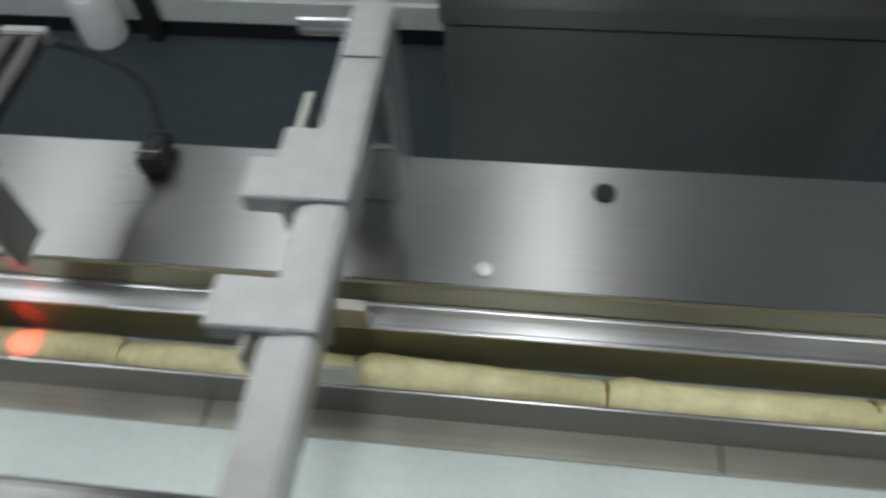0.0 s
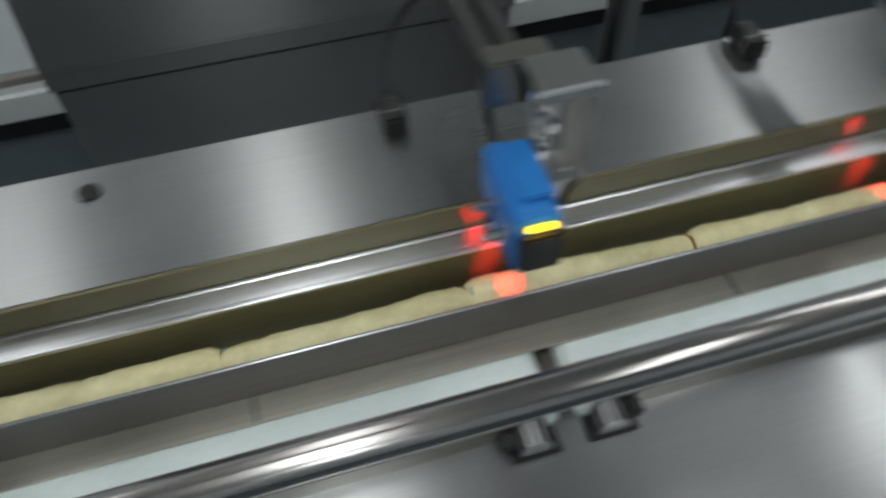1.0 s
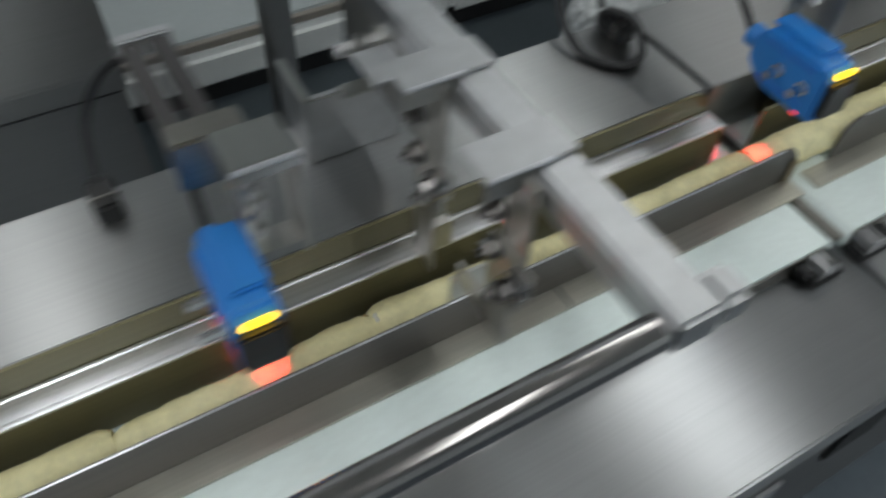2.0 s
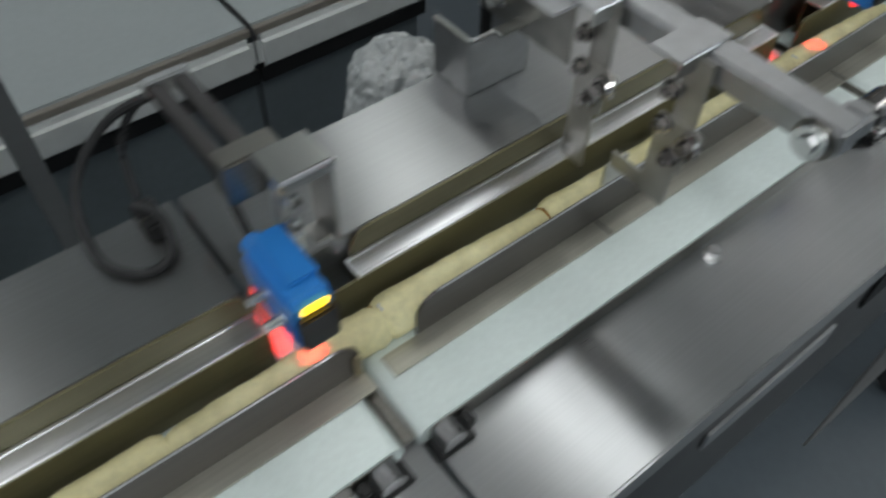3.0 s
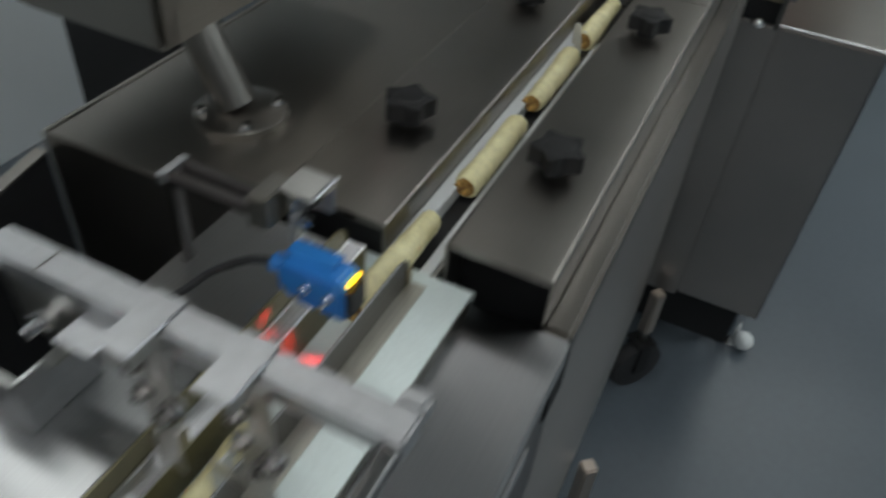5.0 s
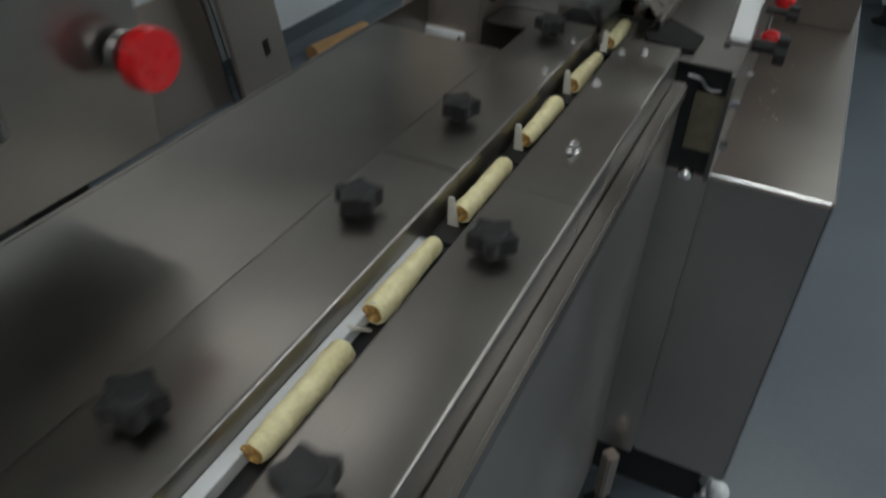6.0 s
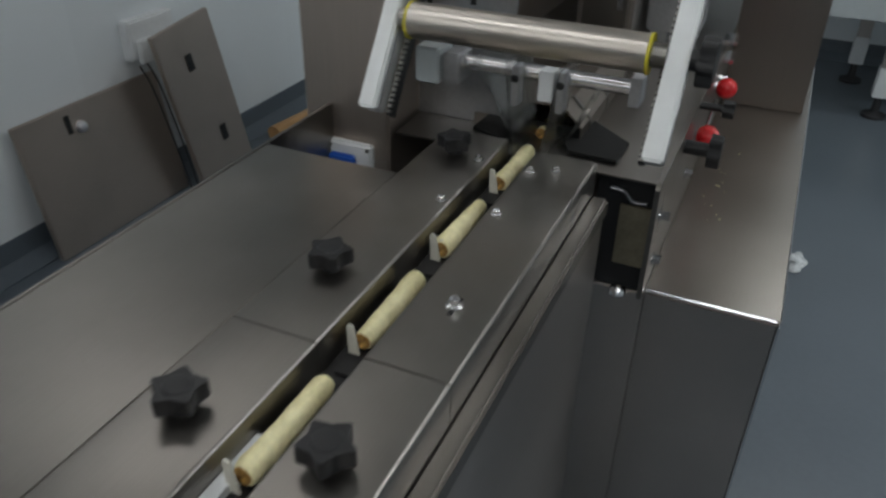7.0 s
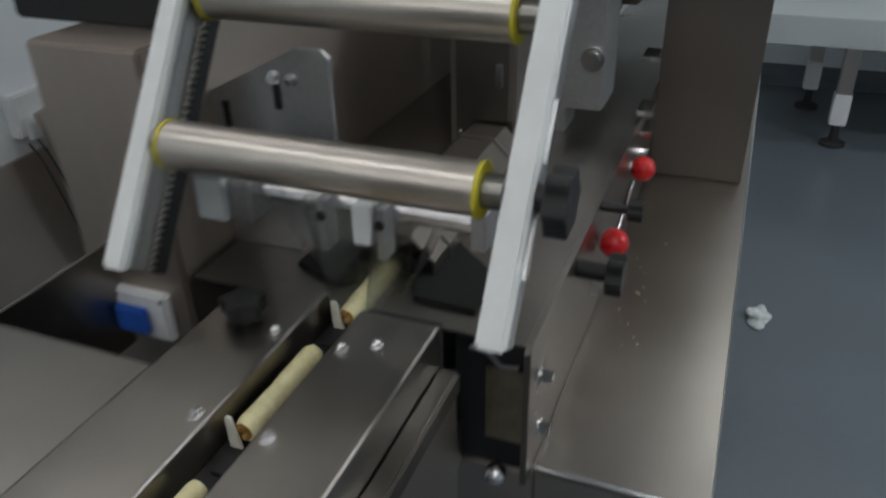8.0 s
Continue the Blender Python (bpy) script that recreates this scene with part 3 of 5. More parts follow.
def make_sensor(kind, cx=-0.025):
    """kind: 'hung' with the cable over the arm, 'ring' with a loop of cable, 'low' with a post and the cable along the sheet."""
    s = thing("photo_sensor", (0, 0, 0), "blue light sensor with a lit yellow signal and red beam", "sensor", "light sensors")
    bm = bmesh.new()
    prism(bm, [(0.0085, 0.0460), (0.0340, 0.0460), (0.0420, 0.0500), (0.0465, 0.0545), (0.0465, 0.0650), (0.0410, 0.0715), (0.0120, 0.0715), (0.0085, 0.0680)], "x", -0.0072, 0.0085, bevel=0.0014)
    body = part("body", bm, BLUE, s)
    part("top_cover", boxes((-0.0030, 0.0090, 0.0170, 0.0440, 0.0716, 0.0735), bevel=0.0009), BLUE, s)
    for z in (0.0505, 0.0670):
        part("groove", boxes((-0.0076, -0.0072, 0.0150, 0.0400, z, z + 0.0008)), BLUE_SWITCH, body)
    part("front_window", boxes((-0.0068, 0.0080, 0.0052, 0.0084, 0.0500, 0.0665), bevel=0.0008), BLACK, s, "black lens window")
    part("signal_light", boxes((-0.0042, 0.0060, 0.0068, 0.0090, 0.0678, 0.0702), bevel=0.0007), LED_LENS, s, "lit yellow signal lamp")
    bm = rod(bmesh.new(), (0.0005, 0.0190, 0.0459), (0.0005, 0.0205, 0.0446), 0.0042, 14)
    part("beam_lens", bm, RED_LENS, s, "glowing red beam lens")
    for y in (0.0170, 0.0300):
        bm = rod(bmesh.new(), (-0.0073, y, 0.0590), (-0.0150, y, 0.0590), 0.0019, 10)
        rod(bm, (-0.0073, y, 0.0590), (-0.0085, y, 0.0590), 0.0030, 12)
        part("mounting_pin", bm, CHROME, s, smooth=True)
    bm = rod(bmesh.new(), (0.0005, 0.0460, 0.0600), (0.0005, 0.0530, 0.0600), 0.0050, 18)
    part("gland", bm, BLUE, s, smooth=True)
    part("bracket", boxes((0.0075, 0.0285, 0.0350, 0.0530, 0.0990, 0.1004), bevel=0.0005), STEEL_Y, s)
    part("bracket_edge", boxes((0.0075, 0.0285, 0.0340, 0.0349, 0.0950, 0.1004), bevel=0.0003), CHROME, s, "bright folded edge")
    # Bright rod added as the glint along the bracket's fold.
    part("cut_edge", rods(((0.0076, 0.0338, 0.1003), (0.0284, 0.0338, 0.1003), 0.0009), seg=10), FLANGE, s, smooth=True)
    part("side_cheek", boxes((0.0270, 0.0285, 0.0351, 0.0528, 0.0780 if kind == "low" else 0.0560, 0.0989), bevel=0.0005), MOTTLED, s)
    if kind != "low":
        part("cheek_foot", boxes((0.0200, 0.0269, 0.0400, 0.0500, 0.0560, 0.0575), bevel=0.0004), MOTTLED, s)
    part("back_strap", boxes((0.0098, 0.0190, 0.0478, 0.0492, 0.0470, 0.0989), bevel=0.0005), MOTTLED, s)
    for x, z in ((0.0130, 0.0890), (0.0160, 0.0780), (0.0140, 0.0660)):
        bm = bmesh.new()
        hex_bolt(bm, (x, 0.0477, z), "-y", 0.0026, 0.006)
        part("screw", bm, CHROME, s)
    part("clamp_block", boxes((-0.0030, 0.0200, 0.0532, 0.0640, 0.0800, 0.0989), bevel=0.001), DARK_STEEL, s)
    end = 0.1130 if kind == "low" else 0.1200
    for x in (-0.0020, 0.0085):
        part("arm", boxes((x, x + 0.0070, 0.0642, end, 0.0850, 0.0900), bevel=0.0008), GUIDE_WALL, s)
    part("arm_end", boxes((-0.0026, 0.0162, end + 0.0002, end + 0.0050, 0.0840, 0.0910), bevel=0.0008), ALU, s)
    bm = bmesh.new()
    if kind == "low":
        part("post", boxes((0.0020, 0.0090, end + 0.0003, end + 0.0045, SH + 0.0002, 0.0838), bevel=0.0006), GUIDE_WALL, s)
        tube(bm, [(0.0005, 0.0530, 0.060), (-0.004, 0.066, 0.058), (-0.014, 0.082, 0.050), (-0.028, 0.094, 0.040), (cx, 0.112, 0.0345)], 0.0021)
    else:
        tube(bm, [(0.0005, 0.0530, 0.060), (0.002, 0.072, 0.074), (0.004, 0.095, 0.080), (0.002, 0.122, 0.082), (cx * 0.35, 0.134, 0.072), (cx * 0.8, 0.138, 0.052), (cx, 0.124, 0.0365)], 0.0017)
    part("cable", bm, RUBBER, s, smooth=True)
    bm = bmesh.new()
    prism(bm, [(0.103, SH + 0.0002), (0.1185, SH + 0.0002), (0.123, 0.031), (0.123, 0.0370), (0.117, 0.0400), (0.103, 0.0385)], "x", cx - 0.0050, cx + 0.0050, bevel=0.0014)
    plug = part("connector", bm, BLACK, s, "black cable connector")
    part("collar_line", boxes((cx - 0.0052, cx + 0.0052, 0.1080, 0.1090, SH + 0.0006, 0.0394)), DARK_STEEL, plug)
    if kind == "ring":
        bm = bmesh.new()
        tube(bm, [(0.005, 0.124, 0.083), (-0.018, 0.138, 0.068), (-0.040, 0.134, 0.046), (-0.046, 0.108, 0.0320), (-0.036, 0.090, 0.0310), (-0.022, 0.090, 0.0320), (-0.017, 0.104, 0.0400), (-0.024, 0.116, 0.0420)], 0.0021)
        part("cable_loop", bm, RUBBER, s, smooth=True)
    return s


SX = [-0.3925, -0.0040, 0.1660, 0.4050, 0.7550, 0.9560]
hung, ringed, swung, low = make_sensor("hung"), make_sensor("ring", -0.020), make_sensor("hung", 0.043), make_sensor("low", -0.045)
swung.matrix_basis = pose(SX[0], 0, 0)
hung.matrix_basis = pose(SX[1], 0, 0)
ringed.matrix_basis = pose(SX[3], 0, 0)
low.matrix_basis = pose(SX[4], 0, 0)
copy_thing(hung, pose(SX[2], 0, 0))
copy_thing(low, pose(SX[5], 0, 0))
SPOT_OFF = [0.0, -0.0040, -0.0010, 0.0, -0.0035, -0.0060]
for x, off in zip(SX, SPOT_OFF):
    # First spot is the beam on the roll; the others imitate its wall reflections.
    for tx, ty, tz, wide, share in ((0.0055, 0.030, 0.010, 20, 0.50), (0.0005, 0.0448, 0.0080, 17, 1.0), (-0.0010, 0.0578, 0.0240, 13, 0.9), (-0.0005, 0.0510, 0.0165, 9, 0.5)):
        lamp = bpy.data.lights.new("beam_and_reflections", "SPOT")
        lamp.energy, lamp.color, lamp.spot_size, lamp.spot_blend, lamp.shadow_soft_size = BEAM_POWER * share, (1.0, 0.015, 0.01), radians(wide), 0.6, 0.002
        ob = new("beam_and_reflections", lamp)
        ob.matrix_basis = look((x + 0.0005, 0.0215, 0.0435), (x + tx + off, ty, tz))

# ---- infeed table of the wrapping machine ----
COV = 0.0176
SLOT_L, SLOT_R = 0.0433, 0.0045
infeed = thing("infeed_table", (1.45, 0.1, COV), "brushed stainless infeed table of the wrapping machine", "machine table")
part("table_top", boxes((1.018, 1.7760, 0.1196, 0.2840, COV - 0.0025, COV), bevel=0.001), STEEL_WARM, infeed)
part("back_lip", boxes((1.018, 1.916, 0.2842, 0.2890, -0.10, COV + 0.0005), bevel=0.0008), STEEL_WARM, infeed)
part("front_lip", boxes((1.0165, 1.0179, 0.074, 0.2841, -0.10, COV + 0.0003), bevel=0.0004), STEEL_WARM, infeed)


def folded(y_slot, y_out, top, low_slot, low_out, r=0.0032, ro=0.0032):
    """Cross-section of a cover bent down over both long edges, outer side first."""
    s = 1 if y_slot > y_out else -1
    out = [(y_out, low_out)]
    for k in range(6):
        g = math.pi / 2 * k / 5
        out.append((y_out + s * ro * (1 - math.cos(g)), top - ro + ro * math.sin(g)))
    for k in range(6):
        g = math.pi / 2 * k / 5
        out.append((y_slot - s * r * (1 - math.sin(g)), top - r + r * math.cos(g)))
    out += [(y_slot, low_slot), (y_slot - s * 0.002, low_slot), (y_slot - s * 0.002, top - r - 0.002), (y_out + s * 0.002, top - r - 0.002), (y_out + s * 0.002, low_out)]
    return out


for a, b in ((1.052, 1.4972), (1.4984, 1.9100)):
    bm = prism(bmesh.new(), folded(SLOT_L, 0.1192, COV - 0.0004, -0.034, 0.008, ro=0.0005), "x", a, b)
    part("rear_cover", bm, STEEL_WARM, infeed, smooth=True)
for a, b in ((1.0578, 1.4972), (1.4984, 1.8930)):
    bm = prism(bmesh.new(), folded(SLOT_R, -0.0656, COV, -0.034, TAB_Z + 0.0006), "x", a, b)
    part("front_cover", bm, STEEL_WARM, infeed, smooth=True)
part("ledge", boxes((1.0575, 1.8930, TAB_Y, -0.0640, TAB_Z - 0.022, TAB_Z), bevel=0.0032), STEEL_WARM, infeed)
part("chain_case", boxes((1.0800, 1.905, -0.0630, 0.0020, -0.075, COV - 0.0060)), BLACK_PAINT, infeed)
part("rear_case", boxes((1.0600, 1.905, 0.0458, 0.1165, -0.075, COV - 0.0060)), BLACK_PAINT, infeed)
for y0, y1, zt in ((0.0325, 0.0430, -0.0035), (0.0120, 0.0195, -0.0118)):
    part("slide_strip", boxes((1.045, 1.42, y0, y1, -0.040, zt), bevel=0.0006), WHITE, infeed, "white plastic slide strip")
part("chain_track", boxes((1.045, 1.42, 0.0197, 0.0323, -0.040, -0.0150)), BLACK_PAINT, infeed)
part("rear_strip", boxes((1.422, 1.91, 0.0165, 0.0430, -0.040, -0.0138), bevel=0.0006), BLACK, infeed)
part("chain_bed", boxes((1.045, 1.91, 0.0050, 0.0090, -0.040, -0.0180)), BLACK_PAINT, infeed)
part("slide_rail", boxes((1.045, 1.91, 0.0092, 0.0118, -0.040, -0.0140)), DARK_STEEL, infeed)
part("slot_bed", boxes((1.045, 1.91, 0.0022, 0.0455, -0.0455, -0.0405)), BLACK_PAINT, infeed)
part("side_panel", boxes((1.06, 1.89, -0.079, -0.076, -0.74, -0.19), bevel=0.001), APRON, infeed)
part("apron", boxes((1.0575, 1.89, TAB_Y + 0.003, TAB_Y + 0.006, -0.19, TAB_Z - 0.0225), bevel=0.0008), APRON, infeed)
part("frame_rail", boxes((1.05, 1.770, 0.25, 0.282, -0.16, -0.11), (1.05, 1.93, -0.07, -0.035, -0.16, -0.11), bevel=0.002), STEEL_WALL, infeed)
part("plinth", boxes((1.04, 1.770, -0.072, 0.28, -0.16, -0.1602 + 0.045)), BLACK_PAINT, infeed)


def make_knob():
    k = thing("star_knob", (0, 0, 0), "black five-lobed clamping knob on the table", "knob", "star knobs")
    bm = bmesh.new()
    n = 60
    for z0, z1, s in ((0.007, 0.0205, 1.0),):
        out = []
        for i in range(n):
            a = 2 * math.pi * i / n
            r = 0.0160 + 0.0034 * math.cos(5 * a) + 0.0006 * math.cos(10 * a)
            out.append((r * math.cos(a), r * math.sin(a)))
        prism(bm, out, "z", z0, z1, bevel=0.0014)
    part("grip", bm, BLACK, k)
    bm = bmesh.new()
    lathe(bm, [(0.0085, 0.0), (0.0085, 0.0072)], (0, 0, 0), "z", 20)
    part("hub", bm, BLACK, k, smooth=True)
    bm = bmesh.new()
    lathe(bm, [(0.0105, 0.0206), (0.0098, 0.0216), (0.0080, 0.0219)], (0, 0, 0), "z", 24)
    part("cap", bm, BLACK, k, smooth=True)
    return k


proto = make_knob()
KNOBS = [(1.1613, 0.0860, 10), (1.1613, -0.0270, 40), (1.4004, 0.0860, 25), (1.4004, -0.0270, 55), (1.588, 0.0860, 5), (1.850, 0.0860, 33)]
for i, (x, y, a) in enumerate(KNOBS):
    m = pose(x, y, COV, 0, 0, a)
    if i == 0:
        proto.matrix_basis = m
    else:
        copy_thing(proto, m)
w = thing("wing_bolt", (1.5824, -0.031, COV), "small clear-headed bolt in a black slot", "bolt")
part("slot_cut", boxes((1.5700, 1.5950, -0.0335, -0.0295, COV + 0.0001, COV + 0.0005)), BLACK_PAINT, w)
bm = bmesh.new()
lathe(bm, [(0.007, 0.0006), (0.007, 0.002), (0.0042, 0.003), (0.0042, 0.0085), (0.003, 0.0095)], (1.5824, -0.031, COV), "z", 16)
part("head", bm, CHROME, w, smooth=True)
for x, y in ((1.741, 0.053), (1.843, 0.054), (1.7375, -0.0065), (1.8395, -0.0065), (1.853, -0.030)):
    bm = bmesh.new()
    lathe(bm, [(0.0052, 0.0), (0.0052, 0.0012), (0.0036, 0.0014), (0.0036, 0.005), (0.0025, 0.0058)], (x, y, COV - 0.0003), "z", 14)
    solo("cap_screw", bm, CHROME, "small bright screw in the cover plate", "screw", "cover screws", smooth=True)


def make_caster():
    c = thing("caster", (0, 0, 0), "black caster wheel under a steel leg", "caster", "casters")
    bm = bmesh.new()
    lathe(bm, [(0.044, -0.017), (0.057, -0.015), (0.060, -0.006), (0.060, 0.006), (0.057, 0.015), (0.044, 0.017)], (0, 0, 0.060), "y", 28)
    wheel = part("wheel", bm, RUBBER, c, smooth=True)
    bm = bmesh.new()
    lathe(bm, [(0.015, -0.0178), (0.015, 0.0178)], (0, 0, 0.060), "y", 16)
    part("hub", bm, CHROME, wheel, smooth=True)
    part("fork", boxes((-0.014, 0.014, -0.023, -0.0180, 0.050, 0.130), (-0.014, 0.014, 0.0180, 0.023, 0.050, 0.130), (-0.022, 0.022, -0.023, 0.023, 0.130, 0.135), bevel=0.001), BLACK_PAINT, c)
    part("stem", rods(((0, 0, 0.135), (0, 0, 0.160), 0.010)), DARK_STEEL, c, smooth=True)
    part("leg", boxes((-0.012, 0.012, -0.012, 0.012, 0.160, 0.27), bevel=0.003), BROWN_STEEL, c)
    return c


proto = make_caster()
for i, (x, y) in enumerate([(1.4658, -0.1060), (1.9022, -0.1060), (1.10, 0.26), (1.85, 0.26)]):
    m = pose(x, y, FLOOR, 0, 0, -48 + 9 * i)
    if i == 0:
        proto.matrix_basis = m
    else:
        copy_thing(proto, m)

# frame plate behind the side sheet, its dark reflection put in as black
fp = thing("frame_plate", (0.87, 0.306, -0.12), "side frame coloured black for its dark reflection, with a bright folded lip", "frame")
def lip_z(x):
    return -0.055 + (x - 0.722) * 0.2


bm = prism(bmesh.new(), [(0.722, -0.45), (1.014, -0.45), (1.014, lip_z(1.014)), (0.722, lip_z(0.722))], "y", 0.2840, 0.2880)
# Black colour stands in for dark surroundings mirrored in stainless.
part("plate", bm, BLACK_PAINT, fp)
bm = prism(bmesh.new(), [(0.722, lip_z(0.722) + 0.0002), (1.014, lip_z(1.014) + 0.0002), (1.014, lip_z(1.014) + 0.0020), (0.722, lip_z(0.722) + 0.0020)], "y", 0.2835, 0.2935)
part("lip", bm, STEEL_WARM, fp)
# Black sheet added for the darkness of the pit below.
part("tray", boxes((0.722, 1.0140, 0.150, 0.2836, -0.454, -0.4502)), BLACK_PAINT, fp)

# ---- control box on its post ----
cb = thing("control_box", (1.20, 0.26, COV), "stainless control box with push buttons on a post", "control box")
part("body", boxes((1.0575, 1.330, 0.205, 0.330, 0.0795, 0.330), bevel=0.004), STEEL_WARM, cb)
scr = part("display", boxes((1.095, 1.215, 0.2025, 0.2048, 0.135, 0.300), bevel=0.0008), SCREEN, cb, "dark operating display")
part("post", rods(((1.106, 0.196, COV + 0.006), (1.106, 0.222, 0.0793), 0.0140), seg=24), STEEL_WARM, cb, smooth=True)
bm = bmesh.new()
lathe(bm, [(0.033, 0.0), (0.033, 0.005), (0.031, 0.006)], (1.104, 0.190, COV), "z", 32)
fl = part("flange", bm, STEEL_WARM, cb, smooth=True)
for k in range(4):
    bm = bmesh.new()
    a = math.pi / 4 + k * math.pi / 2
    hex_bolt(bm, (1.104 + 0.027 * math.cos(a), 0.190 + 0.027 * math.sin(a), COV + 0.006), "z", 0.003, 0.003)
    part("bolt", bm, CHROME, fl)
bm = bmesh.new()
lathe(bm, [(0.0195, -0.030), (0.0205, -0.026), (0.0205, -0.018), (0.015, -0.014)], (1.3045, 0.200, 0.158), "y", 32)
es = part("stop_button", bm, RED, cb, "red mushroom emergency stop button", smooth=True)
bm = bmesh.new()
lathe(bm, [(0.010, -0.0139), (0.010, -0.008), (0.0145, -0.0075), (0.0145, -0.0002)], (1.3045, 0.200, 0.158), "y", 24)
part("collar", bm, CHROME, es, smooth=True)
bm = bmesh.new()
lathe(bm, [(0.0115, -0.024), (0.0125, -0.012), (0.0125, -0.006), (0.015, -0.0055), (0.015, -0.0002)], (1.301, 0.200, 0.2105), "y", 24)
sel = part("selector", bm, BLACK, cb, "black selector switch", smooth=True)
part("mark", boxes((1.300, 1.302, 0.1745, 0.1759, 0.203, 0.218)), WHITE, sel)
bm = bmesh.new()
lathe(bm, [(0.011, -0.014), (0.0115, -0.012), (0.0115, -0.004), (0.0145, -0.0035), (0.0145, -0.0002)], (1.298, 0.200, 0.254), "y", 24)
part("start_button", bm, GREEN, cb, "green start button", smooth=True)

# ---- wrapping machine ----
SHELF = -0.1635
wm = thing("wrapping_machine", (2.4, 0.05, FLOOR), "stainless horizontal wrapping machine body", "packing machine")
# Same steel box: sides coloured lighter, top sheet darker, to even out reflected light.
part("side_box", boxes((1.9500, 3.6, -0.2930, -0.1345, -0.7350, SHELF - 0.0042), bevel=0.004), APRON, wm, smooth=True)
part("shelf_sheet", boxes((1.9494, 3.6, -0.2935, -0.1345, SHELF - 0.0040, SHELF), bevel=0.0018), SHELF_STEEL, wm, smooth=True)
bm = rods(((1.9500, -0.2880, SHELF - 0.0018), (1.9500, -0.1350, SHELF - 0.0018), 0.0022), ((1.9510, -0.2918, SHELF - 0.0080), (1.9510, -0.2918, -0.7300), 0.0022), ((1.9540, -0.2926, SHELF - 0.0020), (3.5800, -0.2926, SHELF - 0.0020), 0.0016), seg=10)
# Chrome rods added to strengthen the highlight along the box's worn edges.
part("worn_edge", bm, CHROME, wm, "bright rod for the edge highlight", smooth=True)
part("inner_box", boxes((1.9400, 3.6, -0.1340, 0.200, -0.7350, SHELF - 0.002), bevel=0.002), APRON, wm)
part("toe_recess", boxes((1.99, 3.55, -0.26, 0.30, -0.86, -0.7352)), BLACK_PAINT, wm)
bm = bmesh.new()
prism(bm, [(1.9215, SHELF + 0.0005), (3.4, SHELF + 0.0005), (3.4, -0.008), (1.9280, -0.008), (1.9215, -0.0145)], "y", -0.1335, -0.1276, bevel=0.0006)
sp = part("side_plate", bm, STEEL_WARM, wm)
part("deck", boxes((1.925, 3.6, -0.1274, 0.2000, -0.0110, -0.0085), bevel=0.0004), STEEL_WARM, wm)
part("end_plate", boxes((1.9360, 1.9395, -0.1272, -0.090, -0.1280, -0.0480), bevel=0.0004), BRASS_STEEL, wm)
part("end_recess", boxes((1.9420, 1.9460, -0.1272, -0.060, -0.1630, -0.0120)), BLACK_PAINT, wm)
bm = bmesh.new()
lathe(bm, [(0.011, 0), (0.010, 0.006), (0.006, 0.011), (0.002, 0.0125)], (1.925, -0.1040, SHELF + 0.001), "z", 20)
part("dome_bolt", bm, CHROME, wm, smooth=True)
bm = bmesh.new()
tube(bm, [(1.934, -0.076, -0.028), (1.934, -0.092, -0.030), (1.934, -0.104, -0.041), (1.934, -0.120, -0.040)], 0.0022)
part("hook_edge", bm, STEEL, wm, smooth=True)
for x, z in ((1.963, -0.0654), (1.961, -0.1251), (2.181, -0.106), (2.519, -0.073), (2.508, -0.030)):
    bm = bmesh.new()
    rod(bm, (x, -0.1336, z), (x, -0.1350, z), 0.0085, 20)
    rod(bm, (x, -0.1350, z), (x, -0.1445, z), 0.0062, 6)
    part("plate_bolt", bm, CHROME, wm)
part("back_cabinet", boxes((1.9180, 3.4, 0.2050, 0.3260, -0.7350, 0.2080), bevel=0.003), BROWN_STEEL, wm)
part("seal_cover", boxes((2.66, 3.6, -0.2810, -0.1338, SHELF + 0.0002, 0.42), bevel=0.002), COVER_BROWN, wm)
part("rear_bridge", boxes((2.60, 3.2, -0.10, 0.2040, 0.12, 0.45), bevel=0.003), COVER_BROWN, wm)
part("black_hood", boxes((1.98, 2.6, 0.215, 0.40, 0.2085, 0.30), bevel=0.003), BLACK_PAINT, wm)
bm = bmesh.new()
lathe(bm, [(0.030, 0), (0.030, 0.010), (0.014, 0.02), (0.012, 0.18)], (2.14, -0.2850, FLOOR), "z", 20)
part("level_foot", bm, CHROME, wm, smooth=True)
part("foot_cap", ball(bmesh.new(), (2.125, -0.3120, FLOOR + 0.024), 0.022, 20), WHITE, wm, "bright white foot cap", smooth=True)
bm = bmesh.new()
lathe(bm, [(0.030, 0), (0.030, 0.010), (0.014, 0.02), (0.012, 0.12)], (3.3, -0.2, FLOOR), "z", 20)
part("level_foot", bm, CHROME, wm, smooth=True)
# grey upright with a round bolt
part("upright", boxes((2.385, 2.47, -0.0950, -0.0120, 0.0310, 0.36), bevel=0.003), ALU, wm)
part("upright_foot", boxes((2.400, 2.46, -0.045, -0.018, -0.0083, 0.0308), bevel=0.001), ALU, wm)
bm = bmesh.new()
rod(bm, (2.3848, -0.0790, 0.0985), (2.3800, -0.0790, 0.0985), 0.0150, 28)
rod(bm, (2.3799, -0.0790, 0.0985), (2.3760, -0.0790, 0.0985), 0.0100, 28)
part("round_bolt", bm, CHROME, wm, smooth=True)
for z in (0.075, 0.0, -0.03):
    bm = boxes((2.47, 2.52, -0.150, -0.128, z, z + 0.008), bevel=0.001)
    part("hinge_leaf", bm, CHROME, wm)

